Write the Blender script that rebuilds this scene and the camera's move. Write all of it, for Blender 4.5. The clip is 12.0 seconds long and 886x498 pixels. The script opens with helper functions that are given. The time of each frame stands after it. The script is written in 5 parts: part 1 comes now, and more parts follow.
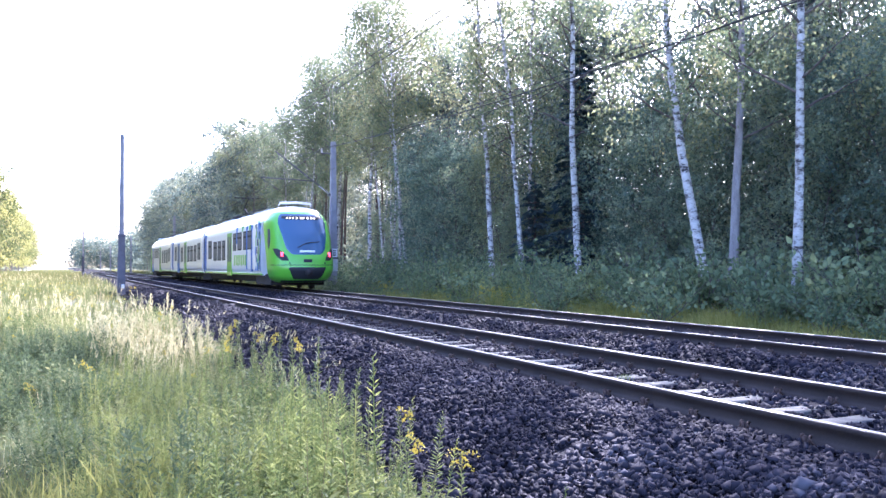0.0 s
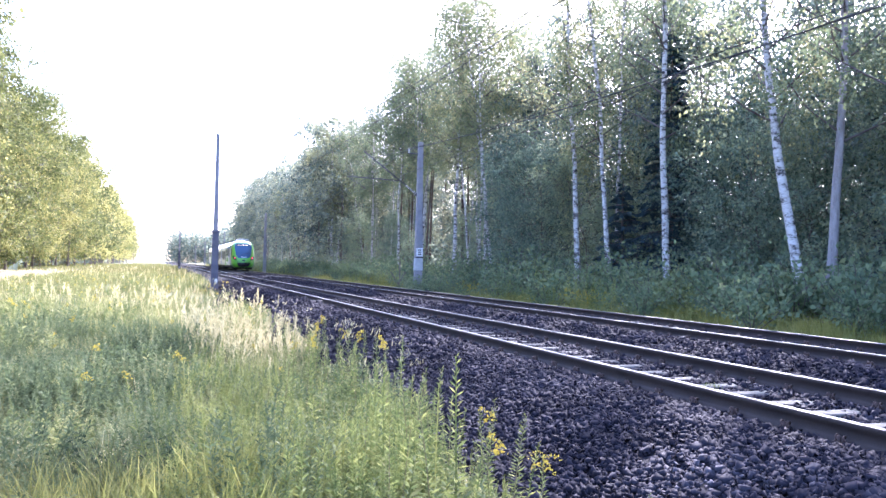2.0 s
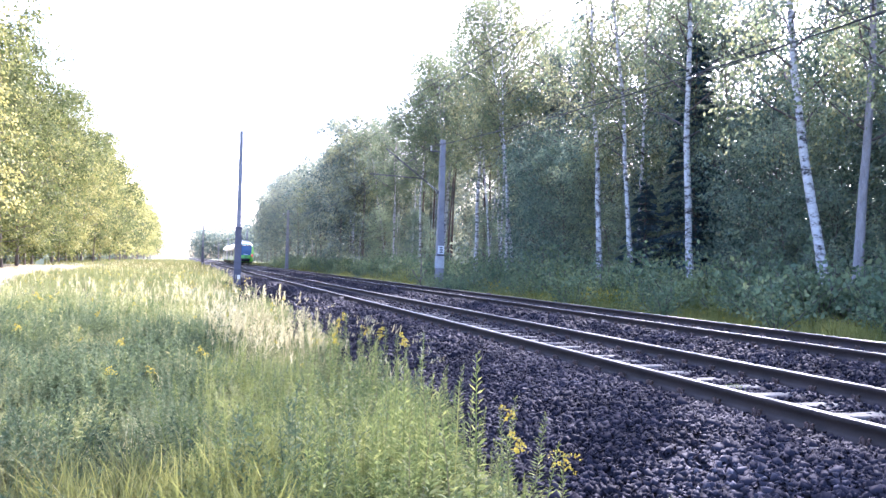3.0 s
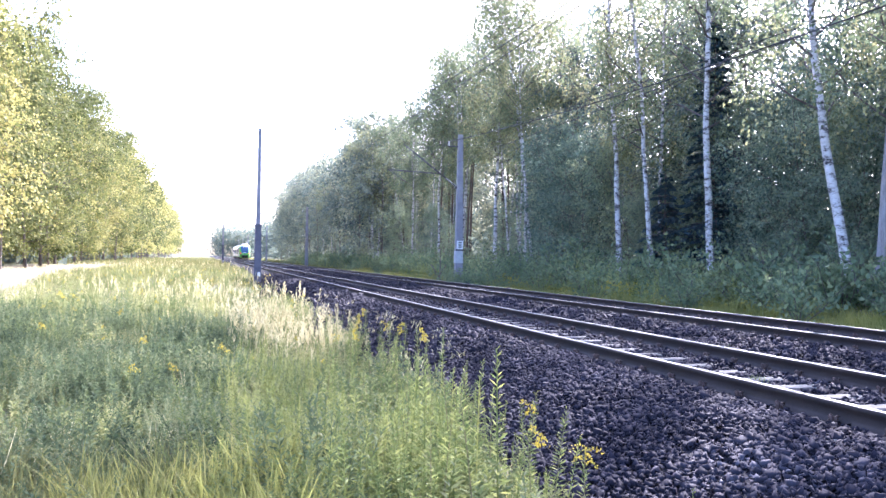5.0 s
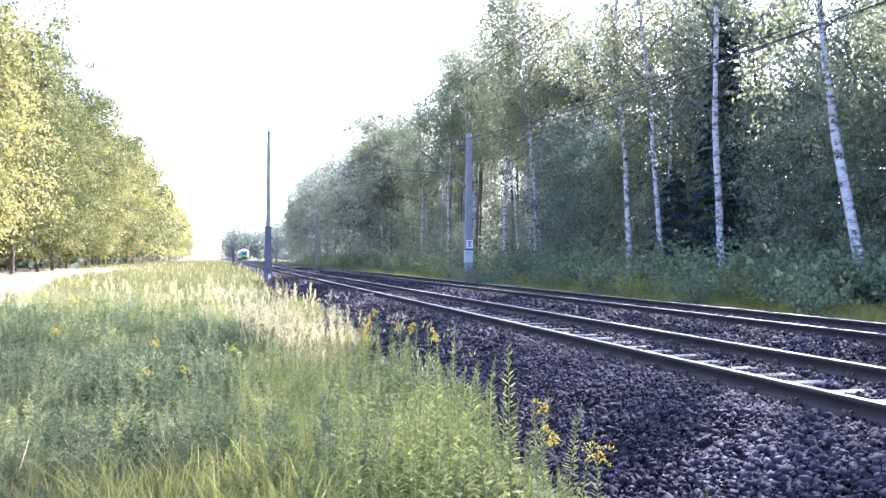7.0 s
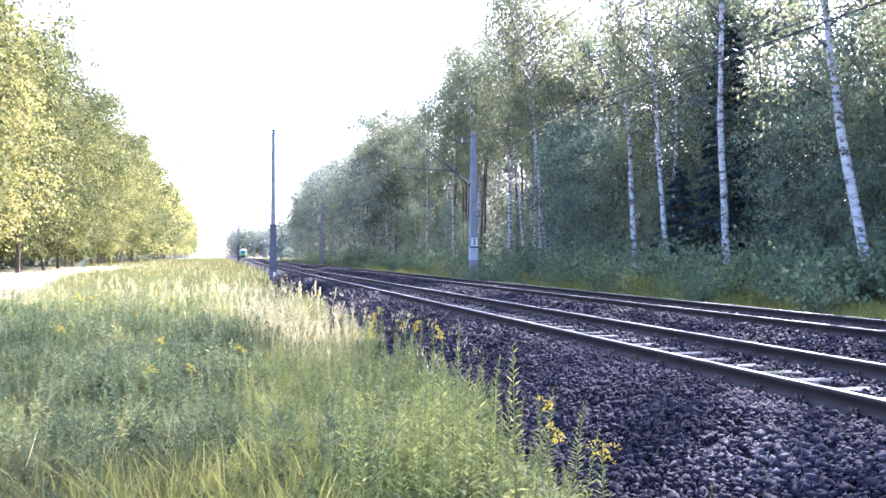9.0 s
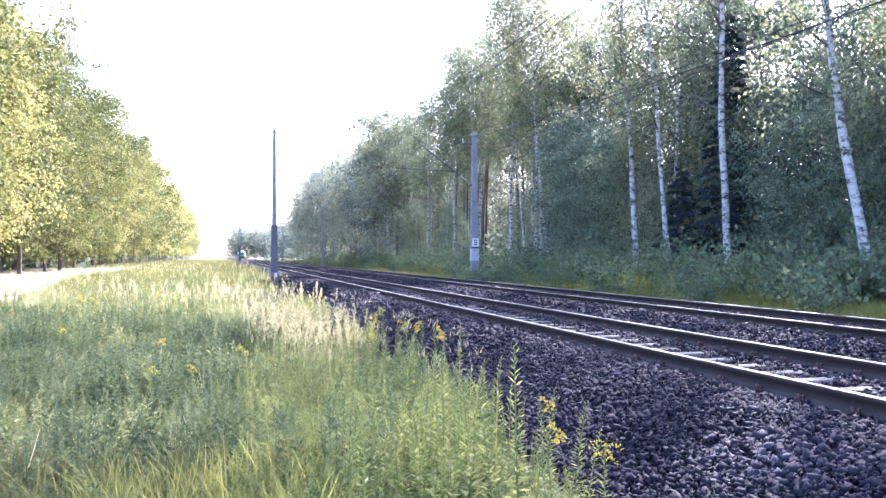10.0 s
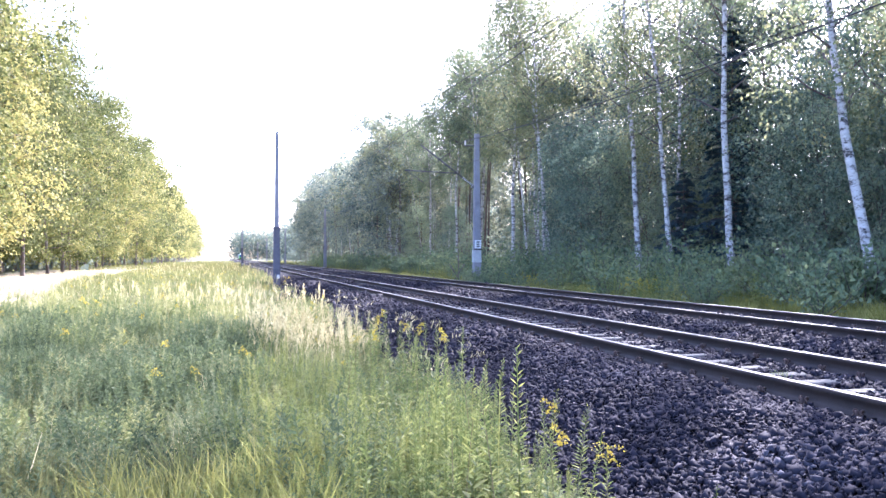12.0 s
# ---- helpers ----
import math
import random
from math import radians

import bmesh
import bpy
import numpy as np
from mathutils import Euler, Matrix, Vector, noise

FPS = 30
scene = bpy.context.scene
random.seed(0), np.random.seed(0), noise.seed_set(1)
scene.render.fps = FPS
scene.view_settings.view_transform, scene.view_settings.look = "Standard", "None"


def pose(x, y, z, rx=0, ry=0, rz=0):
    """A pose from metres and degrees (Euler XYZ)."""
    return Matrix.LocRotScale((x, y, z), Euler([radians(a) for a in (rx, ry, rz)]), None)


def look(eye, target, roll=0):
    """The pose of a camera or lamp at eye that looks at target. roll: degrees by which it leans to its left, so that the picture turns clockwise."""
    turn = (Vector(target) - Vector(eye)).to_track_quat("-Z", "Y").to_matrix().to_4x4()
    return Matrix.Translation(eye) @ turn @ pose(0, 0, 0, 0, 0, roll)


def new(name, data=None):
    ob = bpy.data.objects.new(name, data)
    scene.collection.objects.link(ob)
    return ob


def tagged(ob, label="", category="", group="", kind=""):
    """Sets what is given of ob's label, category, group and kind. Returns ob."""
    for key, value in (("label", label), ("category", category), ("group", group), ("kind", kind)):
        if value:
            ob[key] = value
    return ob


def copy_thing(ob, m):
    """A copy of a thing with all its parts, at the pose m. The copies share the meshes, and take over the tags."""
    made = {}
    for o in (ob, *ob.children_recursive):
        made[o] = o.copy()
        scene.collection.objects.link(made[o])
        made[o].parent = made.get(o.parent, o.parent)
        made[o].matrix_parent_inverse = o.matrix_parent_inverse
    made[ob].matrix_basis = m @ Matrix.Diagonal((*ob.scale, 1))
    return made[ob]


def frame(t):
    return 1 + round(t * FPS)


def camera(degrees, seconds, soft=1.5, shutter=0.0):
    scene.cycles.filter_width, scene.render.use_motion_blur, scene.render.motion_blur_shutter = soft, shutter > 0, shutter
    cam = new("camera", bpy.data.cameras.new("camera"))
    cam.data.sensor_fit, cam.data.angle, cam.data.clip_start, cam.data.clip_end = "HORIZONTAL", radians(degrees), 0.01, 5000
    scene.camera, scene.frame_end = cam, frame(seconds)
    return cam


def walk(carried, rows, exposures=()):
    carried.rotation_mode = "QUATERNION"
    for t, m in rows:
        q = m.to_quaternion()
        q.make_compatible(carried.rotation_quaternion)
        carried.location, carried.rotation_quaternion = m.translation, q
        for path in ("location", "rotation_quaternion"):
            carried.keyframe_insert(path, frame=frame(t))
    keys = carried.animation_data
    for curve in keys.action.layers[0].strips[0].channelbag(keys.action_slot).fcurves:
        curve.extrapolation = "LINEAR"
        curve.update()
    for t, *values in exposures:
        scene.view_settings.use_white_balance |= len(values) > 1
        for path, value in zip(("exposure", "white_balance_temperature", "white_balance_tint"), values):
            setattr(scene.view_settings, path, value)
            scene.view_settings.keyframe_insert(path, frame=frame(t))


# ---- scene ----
cam = camera(55.0, 12.0, soft=1.5)
EYE = (0.0, 0.0, 1.02)
# seconds, yaw, pitch, roll: the camera is held in one place and panned along the line
TURNS = [
    (0, -23.94, 1.20, 0.00), (0.5, -22.14, 1.23, -0.19), (1, -20.62, 1.21, -0.47), (1.5, -19.28, 1.23, -0.75),
    (2, -18.25, 1.18, -1.18), (2.5, -17.54, 1.09, -1.47), (3, -16.81, 1.00, -1.60), (3.5, -16.12, 0.95, -1.43),
    (4.5, -15.66, 0.74, -1.08), (5.5, -15.37, 0.57, -0.73), (6, -15.19, 0.61, -0.38), (6.5, -15.00, 0.63, -0.24),
    (7, -14.86, 0.60, -0.20), (8, -14.68, 0.51, -0.16), (9, -14.54, 0.45, -0.13), (9.5, -14.50, 0.47, -0.04),
    (10, -14.46, 0.49, -0.01), (10.5, -14.41, 0.49, -0.01), (11, -14.35, 0.50, 0.00), (11.5, -14.34, 0.58, -0.01),
    (12, -14.30, 0.61, 0.00)]
EXPOSURE = 2.6
walk(cam, [(t, pose(*EYE, 90 + p, r, y)) for t, y, p, r in TURNS],
     exposures=[(0, EXPOSURE - 0.08, 5150, 27), (1.5, EXPOSURE - 0.05, 5200, 27), (3.5, EXPOSURE, 5300, 27), (12, EXPOSURE, 5300, 27)])

# ---- light ----
SUN_TURN, SUN_HEIGHT = 38.0, 36.0      # degrees to the right of the line, and above the horizon
sky_world = bpy.data.worlds.new("sky")
scene.world = sky_world
sky_world.use_nodes = True
sky_nodes = sky_world.node_tree.nodes
sky_tex = sky_nodes.new("ShaderNodeTexSky")
sky_tex.sky_type, sky_tex.sun_disc = "NISHITA", False
sky_tex.sun_elevation, sky_tex.sun_rotation = radians(SUN_HEIGHT), radians(SUN_TURN)
sky_tex.air_density, sky_tex.dust_density, sky_tex.ozone_density = 1.0, 3.0, 1.0
sky_nodes["Background"].inputs["Strength"].default_value = 0.15
sky_world.node_tree.links.new(sky_tex.outputs[0], sky_nodes["Background"].inputs["Color"])
sun_data = bpy.data.lights.new("sun", "SUN")
sun_data.energy, sun_data.angle, sun_data.color = 5.0, radians(0.6), (1.0, 0.91, 0.76)
sun = new("sun", sun_data)
sun_way = Vector((math.sin(radians(SUN_TURN)) * math.cos(radians(SUN_HEIGHT)),
                  math.cos(radians(SUN_TURN)) * math.cos(radians(SUN_HEIGHT)), math.sin(radians(SUN_HEIGHT))))
sun.matrix_basis = look(sun_way * 300, (0, 0, 0))

# ---- materials ----


def node_material(name):
    m = bpy.data.materials.new(name)
    m.use_nodes = True
    nt = m.node_tree
    return m, nt, nt.nodes["Principled BSDF"], nt.links


def ramp(nt, stops):
    r = nt.nodes.new("ShaderNodeValToRGB")
    while len(r.color_ramp.elements) < len(stops):
        r.color_ramp.elements.new(0.5)
    for e, (p, c) in zip(r.color_ramp.elements, stops):
        e.position, e.color = p, (*c, 1)
    return r


def surface(name, stops, scale=8.0, rough=0.7, metal=0.0, bump=0.2, fine=60.0, stretch=(1, 1, 1), detail=6, coat=0.0):
    """A mottled surface: a coarse and a fine noise over the colours of stops, with relief."""
    m, nt, bsdf, link = node_material(name)
    co = nt.nodes.new("ShaderNodeTexCoord")
    mp = nt.nodes.new("ShaderNodeMapping")
    mp.inputs["Scale"].default_value = stretch
    link.new(co.outputs["Object"], mp.inputs["Vector"])
    a, b = nt.nodes.new("ShaderNodeTexNoise"), nt.nodes.new("ShaderNodeTexNoise")
    for n, s in ((a, scale), (b, fine)):
        n.inputs["Scale"].default_value, n.inputs["Detail"].default_value = s, detail
        link.new(mp.outputs[0], n.inputs["Vector"])
    mix = nt.nodes.new("ShaderNodeMix")
    mix.inputs["Factor"].default_value = 0.35
    link.new(a.outputs["Fac"], mix.inputs["A"]), link.new(b.outputs["Fac"], mix.inputs["B"])
    r = ramp(nt, stops)
    link.new(mix.outputs["Result"], r.inputs[0]), link.new(r.outputs[0], bsdf.inputs["Base Color"])
    bsdf.inputs["Roughness"].default_value, bsdf.inputs["Metallic"].default_value = rough, metal
    bsdf.inputs["Coat Weight"].default_value = coat
    if bump:
        bp = nt.nodes.new("ShaderNodeBump")
        bp.inputs["Strength"].default_value, bp.inputs["Distance"].default_value = bump, 0.02
        link.new(mix.outputs["Result"], bp.inputs["Height"]), link.new(bp.outputs[0], bsdf.inputs["Normal"])
    return m


def leafy(name, stops, through_share=0.45, rough=0.55, spread=0.35):
    """Leaves and blades: each island has its own tone, each plant another; light passes through."""
    m, nt, bsdf, link = node_material(name)
    geo, info = nt.nodes.new("ShaderNodeNewGeometry"), nt.nodes.new("ShaderNodeObjectInfo")
    co, nz = nt.nodes.new("ShaderNodeTexCoord"), nt.nodes.new("ShaderNodeTexNoise")
    nz.inputs["Scale"].default_value, nz.inputs["Detail"].default_value = 0.95, 4
    link.new(co.outputs["Object"], nz.inputs["Vector"])
    mix = nt.nodes.new("ShaderNodeMix")
    mix.inputs["Factor"].default_value = 0.6
    wide = nt.nodes.new("ShaderNodeMapRange")
    wide.inputs["From Min"].default_value, wide.inputs["From Max"].default_value = 0.28, 0.72
    link.new(nz.outputs["Fac"], wide.inputs["Value"])
    link.new(geo.outputs["Random Per Island"], mix.inputs["A"]), link.new(wide.outputs[0], mix.inputs["B"])
    add = nt.nodes.new("ShaderNodeMath")
    add.operation, add.inputs[1].default_value = "MULTIPLY_ADD", spread
    link.new(info.outputs["Random"], add.inputs[0]), link.new(mix.outputs["Result"], add.inputs[2])
    sub = nt.nodes.new("ShaderNodeMath")
    sub.operation, sub.inputs[1].default_value = "SUBTRACT", spread / 2
    link.new(add.outputs[0], sub.inputs[0])
    r = ramp(nt, stops)
    link.new(sub.outputs[0], r.inputs[0]), link.new(r.outputs[0], bsdf.inputs["Base Color"])
    bsdf.inputs["Roughness"].default_value = rough
    bsdf.inputs["Specular IOR Level"].default_value = 0.08
    tr, sh = nt.nodes.new("ShaderNodeBsdfTranslucent"), nt.nodes.new("ShaderNodeMixShader")
    sh.inputs[0].default_value = through_share
    link.new(r.outputs[0], tr.inputs["Color"])
    link.new(bsdf.outputs[0], sh.inputs[1]), link.new(tr.outputs[0], sh.inputs[2])
    link.new(sh.outputs[0], nt.nodes["Material Output"].inputs["Surface"])
    return m


def plain(name, colour, rough=0.5, metal=0.0, coat=0.0, glow=0.0, alpha_trans=0.0):
    m, nt, bsdf, link = node_material(name)
    bsdf.inputs["Base Color"].default_value = (*colour, 1)
    bsdf.inputs["Roughness"].default_value, bsdf.inputs["Metallic"].default_value = rough, metal
    bsdf.inputs["Coat Weight"].default_value = coat
    bsdf.inputs["Transmission Weight"].default_value = alpha_trans
    if glow:
        bsdf.inputs["Emission Color"].default_value, bsdf.inputs["Emission Strength"].default_value = (*colour, 1), glow
    return m


M_STONE = leafy("crushed_stone", [(0.0, (0.0115, 0.0103, 0.0145)), (0.45, (0.0205, 0.0182, 0.0255)), (0.8, (0.036, 0.0325, 0.0425)), (0.97, (0.095, 0.088, 0.102))], 0.0, 0.8, 0.0)
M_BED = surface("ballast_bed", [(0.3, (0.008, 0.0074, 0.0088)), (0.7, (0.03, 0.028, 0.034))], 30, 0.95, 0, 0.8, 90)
M_RAIL = surface("rusty_rail_side", [(0.3, (0.022, 0.015, 0.013)), (0.7, (0.05, 0.032, 0.026))], 3, 0.75, 0.2, 0.25, 50)
M_RAILTOP = surface("polished_rail_head", [(0.3, (0.13, 0.125, 0.125)), (0.7, (0.22, 0.215, 0.215))], 2, 0.45, 0.15, 0.03, 40, (1, 0.05, 1))
M_SLEEPER = surface("weathered_concrete", [(0.3, (0.065, 0.061, 0.058)), (0.7, (0.165, 0.16, 0.15))], 6, 0.9, 0, 0.3, 80)
M_CLIP = surface("rusty_clip", [(0.3, (0.05, 0.03, 0.025)), (0.7, (0.12, 0.07, 0.05))], 20, 0.7, 0.4, 0.2, 90)
M_BIRCH = surface("birch_bark", [(0.40, (0.035, 0.03, 0.03)), (0.45, (0.22, 0.20, 0.185)), (0.52, (0.48, 0.46, 0.44)), (0.8, (0.66, 0.64, 0.62))], 2.6, 0.8, 0, 0.5, 11, (1.3, 1.3, 2.6), 7)
M_BARK = surface("grey_brown_bark", [(0.3, (0.06, 0.048, 0.042)), (0.7, (0.22, 0.18, 0.16))], 4, 0.9, 0, 0.6, 25, (2, 2, 0.5))
M_GREYBARK = surface("pale_grey_bark", [(0.3, (0.16, 0.14, 0.14)), (0.7, (0.38, 0.35, 0.35))], 4, 0.9, 0, 0.6, 25, (2, 2, 0.5))
M_LIMB = surface("thin_twig_bark", [(0.3, (0.05, 0.04, 0.035)), (0.7, (0.16, 0.13, 0.12))], 6, 0.9, 0, 0.3, 30)
M_BIRCHLEAF = leafy("birch_leaves", [(0.0, (0.09, 0.12, 0.075)), (0.5, (0.20, 0.235, 0.125)), (1.0, (0.40, 0.37, 0.18))], 0.55, 0.55, 0.5)
M_DARKLEAF = leafy("forest_leaves", [(0.0, (0.055, 0.082, 0.082)), (0.5, (0.185, 0.228, 0.19)), (1.0, (0.40, 0.39, 0.22))], 0.5, 0.6, 0.6)
M_SUNLEAF = leafy("oak_leaves", [(0.0, (0.055, 0.075, 0.024)), (0.5, (0.20, 0.21, 0.068)), (0.95, (0.48, 0.435, 0.155))], 0.33, 0.6, 0.75)
M_OAKDARK = leafy("dark_oak_leaves", [(0.0, (0.045, 0.065, 0.026)), (0.5, (0.14, 0.16, 0.06)), (0.95, (0.33, 0.32, 0.12))], 0.33, 0.6, 0.6)
M_HAZEL = leafy("hazel_leaves", [(0.0, (0.085, 0.13, 0.105)), (0.5, (0.225, 0.29, 0.20)), (1.0, (0.42, 0.44, 0.23))], 0.45, 0.6, 0.5)
M_SPRUCE = leafy("spruce_needles", [(0.0, (0.028, 0.052, 0.062)), (0.6, (0.068, 0.105, 0.115)), (1.0, (0.125, 0.16, 0.15))], 0.2, 0.65, 0.3)
M_PINEBARK = surface("red_brown_pine_bark", [(0.3, (0.055, 0.036, 0.032)), (0.7, (0.15, 0.10, 0.085))], 5, 0.9, 0, 0.7, 22, (2, 2, 0.6))
M_STRAW = leafy("yellow_green_grass", [(0.0, (0.13, 0.14, 0.04)), (0.5, (0.27, 0.27, 0.075)), (1.0, (0.46, 0.41, 0.15))], 0.45, 0.6, 0.0)
M_SHRUB = leafy("shrub_leaves", [(0.0, (0.07, 0.11, 0.07)), (0.5, (0.18, 0.235, 0.125)), (1.0, (0.36, 0.38, 0.18))], 0.4)
M_MEADOWLEAF = leafy("meadow_herb_leaves", [(0.1, (0.075, 0.105, 0.04)), (0.5, (0.20, 0.225, 0.085)), (0.95, (0.45, 0.42, 0.19))], 0.4, 0.6, 0.0)
M_GRASS = leafy("green_grass", [(0.0, (0.082, 0.09, 0.038)), (0.5, (0.164, 0.17, 0.067)), (0.8, (0.262, 0.24, 0.085)), (1.0, (0.371, 0.31, 0.123))], 0.4, 0.6, 0.0)
M_DRY = leafy("dry_grass", [(0.0, (0.32, 0.27, 0.12)), (0.5, (0.56, 0.49, 0.26)), (1.0, (0.74, 0.68, 0.44))], 0.5, 0.7, 0.0)
M_WEED = leafy("weed_leaves", [(0.1, (0.042, 0.064, 0.034)), (0.5, (0.128, 0.162, 0.078)), (0.95, (0.30, 0.315, 0.155))], 0.35, 0.7, 0.0)
M_ROD = leafy("goldenrod_leaves", [(0.15, (0.07, 0.098, 0.03)), (0.5, (0.215, 0.25, 0.078)), (0.9, (0.50, 0.475, 0.155))], 0.4, 0.65, 0.0)
M_FLOWER = leafy("goldenrod_flowers", [(0.0, (0.36, 0.27, 0.03)), (1.0, (0.58, 0.47, 0.08))], 0.3, 0.7, 0.0)
M_STEM = surface("plant_stems", [(0.3, (0.10, 0.11, 0.04)), (0.7, (0.22, 0.17, 0.08))], 5, 0.8, 0, 0.1, 30)
M_MASTC = surface("grey_concrete", [(0.3, (0.19, 0.18, 0.20)), (0.7, (0.32, 0.31, 0.33))], 3, 0.9, 0, 0.25, 60)
M_MASTD = surface("dark_grey_concrete", [(0.3, (0.085, 0.08, 0.10)), (0.7, (0.17, 0.16, 0.19))], 3, 0.9, 0, 0.25, 60)
M_STEEL = surface("galvanised_steel", [(0.3, (0.06, 0.06, 0.065)), (0.7, (0.14, 0.14, 0.15))], 6, 0.6, 0.5, 0.1, 60)
M_WIRE = plain("wire_copper", (0.05, 0.05, 0.05), 0.6, 0.5)
M_WHITE = surface("white_paint_patch", [(0.3, (0.62, 0.62, 0.64)), (0.7, (0.80, 0.80, 0.80))], 6, 0.7, 0, 0.1, 60)
M_BAND = surface("faded_pale_paint", [(0.3, (0.36, 0.36, 0.38)), (0.7, (0.52, 0.52, 0.53))], 6, 0.8, 0, 0.15, 60)
M_INK = plain("dark_sign_ink", (0.03, 0.03, 0.04), 0.6)

for dull in (M_STONE, M_BED, M_SLEEPER, M_RAILTOP):
    dull.node_tree.nodes["Principled BSDF"].inputs["Specular IOR Level"].default_value = 0.08

# ---- mesh helpers ----
rng = np.random.default_rng(7)


class Geo:
    """Vertices and quads gathered from many pieces."""

    def __init__(self):
        self.v, self.f, self.n = [], [], 0

    def add(self, v, f):
        v, f = np.asarray(v, float).reshape(-1, 3), np.asarray(f, int).reshape(-1, 4)
        self.v.append(v), self.f.append(f + self.n)
        self.n += len(v)
        return self

    def arrays(self):
        return np.concatenate(self.v), np.concatenate(self.f)

    def mesh(self, name, material, smooth=False):
        v, f = self.arrays()
        me = bpy.data.meshes.new(name)
        me.vertices.add(len(v))
        me.vertices.foreach_set("co", v.astype(np.float32).ravel())
        me.loops.add(f.size)
        me.loops.foreach_set("vertex_index", f.astype(np.int32).ravel())
        me.polygons.add(len(f))
        me.polygons.foreach_set("loop_start", np.arange(0, f.size, 4, dtype=np.int32))
        me.update(calc_edges=True)
        me.validate()
        if smooth:
            me.polygons.foreach_set("use_smooth", np.ones(len(f), dtype=bool))
        me.materials.append(material)
        return me


def part(name, geo, material, parent=None, label="", smooth=False):
    ob = new(name, geo.mesh(name, material, smooth) if isinstance(geo, Geo) else geo)
    if parent:
        ob.parent = parent
    return tagged(ob, label)


def bm_part(name, bm, material, parent=None, label="", smooth=False):
    me = bpy.data.meshes.new(name)
    bm.to_mesh(me)
    bm.free()
    me.materials.append(material)
    if smooth:
        for p in me.polygons:
            p.use_smooth = True
    return part(name, me, material, parent, label)


def box(x0, x1, y0, y1, z0, z1, bevel=0.0):
    bm = bmesh.new()
    bmesh.ops.create_cube(bm, size=1)
    bmesh.ops.transform(bm, matrix=Matrix.LocRotScale(((x0 + x1) / 2, (y0 + y1) / 2, (z0 + z1) / 2), None, (x1 - x0, y1 - y0, z1 - z0)), verts=bm.verts)
    if bevel:
        bmesh.ops.bevel(bm, geom=bm.edges[:], offset=bevel, segments=2, affect="EDGES", profile=0.5)
    return bm


def tube(path, radii, sides=6):
    """A tapered tube along a path, all quads; its ends are closed by shrinking."""
    path = np.asarray(path, float)
    radii = np.broadcast_to(np.asarray(radii, float), (len(path),))
    d = np.gradient(path, axis=0)
    d /= np.linalg.norm(d, axis=1, keepdims=True) + 1e-9
    ref = np.where(np.abs(d[:, 2:3]) > 0.9, np.array([[1.0, 0, 0]]), np.array([[0, 0, 1.0]]))
    a = np.cross(d, ref)
    a /= np.linalg.norm(a, axis=1, keepdims=True) + 1e-9
    b = np.cross(d, a)
    t = np.linspace(0, 2 * np.pi, sides, endpoint=False)
    v = path[:, None] + radii[:, None, None] * (np.cos(t)[None, :, None] * a[:, None] + np.sin(t)[None, :, None] * b[:, None])
    i, j = np.meshgrid(np.arange(len(path) - 1), np.arange(sides), indexing="ij")
    k = (j + 1) % sides
    f = np.stack([i * sides + j, i * sides + k, (i + 1) * sides + k, (i + 1) * sides + j], -1)
    return v.reshape(-1, 3), f.reshape(-1, 4)


def unit(v):
    return v / (np.linalg.norm(v, axis=-1, keepdims=True) + 1e-9)


def leaf_quads(c, way, width, length, r=rng, flat=0.0):
    """Leaves as slightly folded diamonds from c along way; flat: how far they turn their faces up."""
    c, way = np.asarray(c, float), unit(np.asarray(way, float))
    n = len(c)
    side = unit(np.cross(way, r.normal(size=(n, 3)) + (0, 0, flat)))
    up = np.cross(side, way)
    L, W = np.broadcast_to(length, (n,))[:, None], np.broadcast_to(width, (n,))[:, None]
    mid = c + way * L * 0.45 + up * W * 0.25
    v = np.stack([c, mid + side * W * 0.5, c + way * L, mid - side * W * 0.5], 1).reshape(-1, 3)
    return v, np.arange(n * 4).reshape(-1, 4)


def scatter(geo, places, turns, sizes, leans=None, r=rng):
    """Copies of a small piece's arrays at many places, as one Geo."""
    v, f = geo.arrays() if isinstance(geo, Geo) else geo
    n = len(places)
    c, s = np.cos(turns)[:, None], np.sin(turns)[:, None]
    sz = np.asarray(sizes).reshape(n, -1)
    sz = np.repeat(sz, 3, 1) if sz.shape[1] == 1 else sz
    x, y, z = (v[None, :, k] * sz[:, k:k + 1] for k in range(3))
    X, Y = x * c - y * s, x * s + y * c
    if leans is not None:
        X, Y = X + leans[:, :1] * z, Y + leans[:, 1:2] * z
    V = np.stack([X + places[:, :1], Y + places[:, 1:2], z + places[:, 2:3]], -1).reshape(-1, 3)
    F = (f[None] + (np.arange(n) * len(v))[:, None, None]).reshape(-1, 4)
    return Geo().add(V, F)


def ground_z(x, y):
    """Height of the ground: a low verge beside the line, gentle swells."""
    x, y = np.asarray(x, float), np.asarray(y, float)
    near = np.exp(-((x - 7.4) / 6.0) ** 4)
    z = -0.56 + 0.05 * np.sin(x * 0.7 + 1.3) * np.sin(y * 0.31) + 0.04 * np.sin(x * 0.23 + y * 0.17)
    z = z + 0.25 * np.clip((x - 13.0) / 8.0, 0, 1)
    return z - 0.15 * near

# ---- ground ----


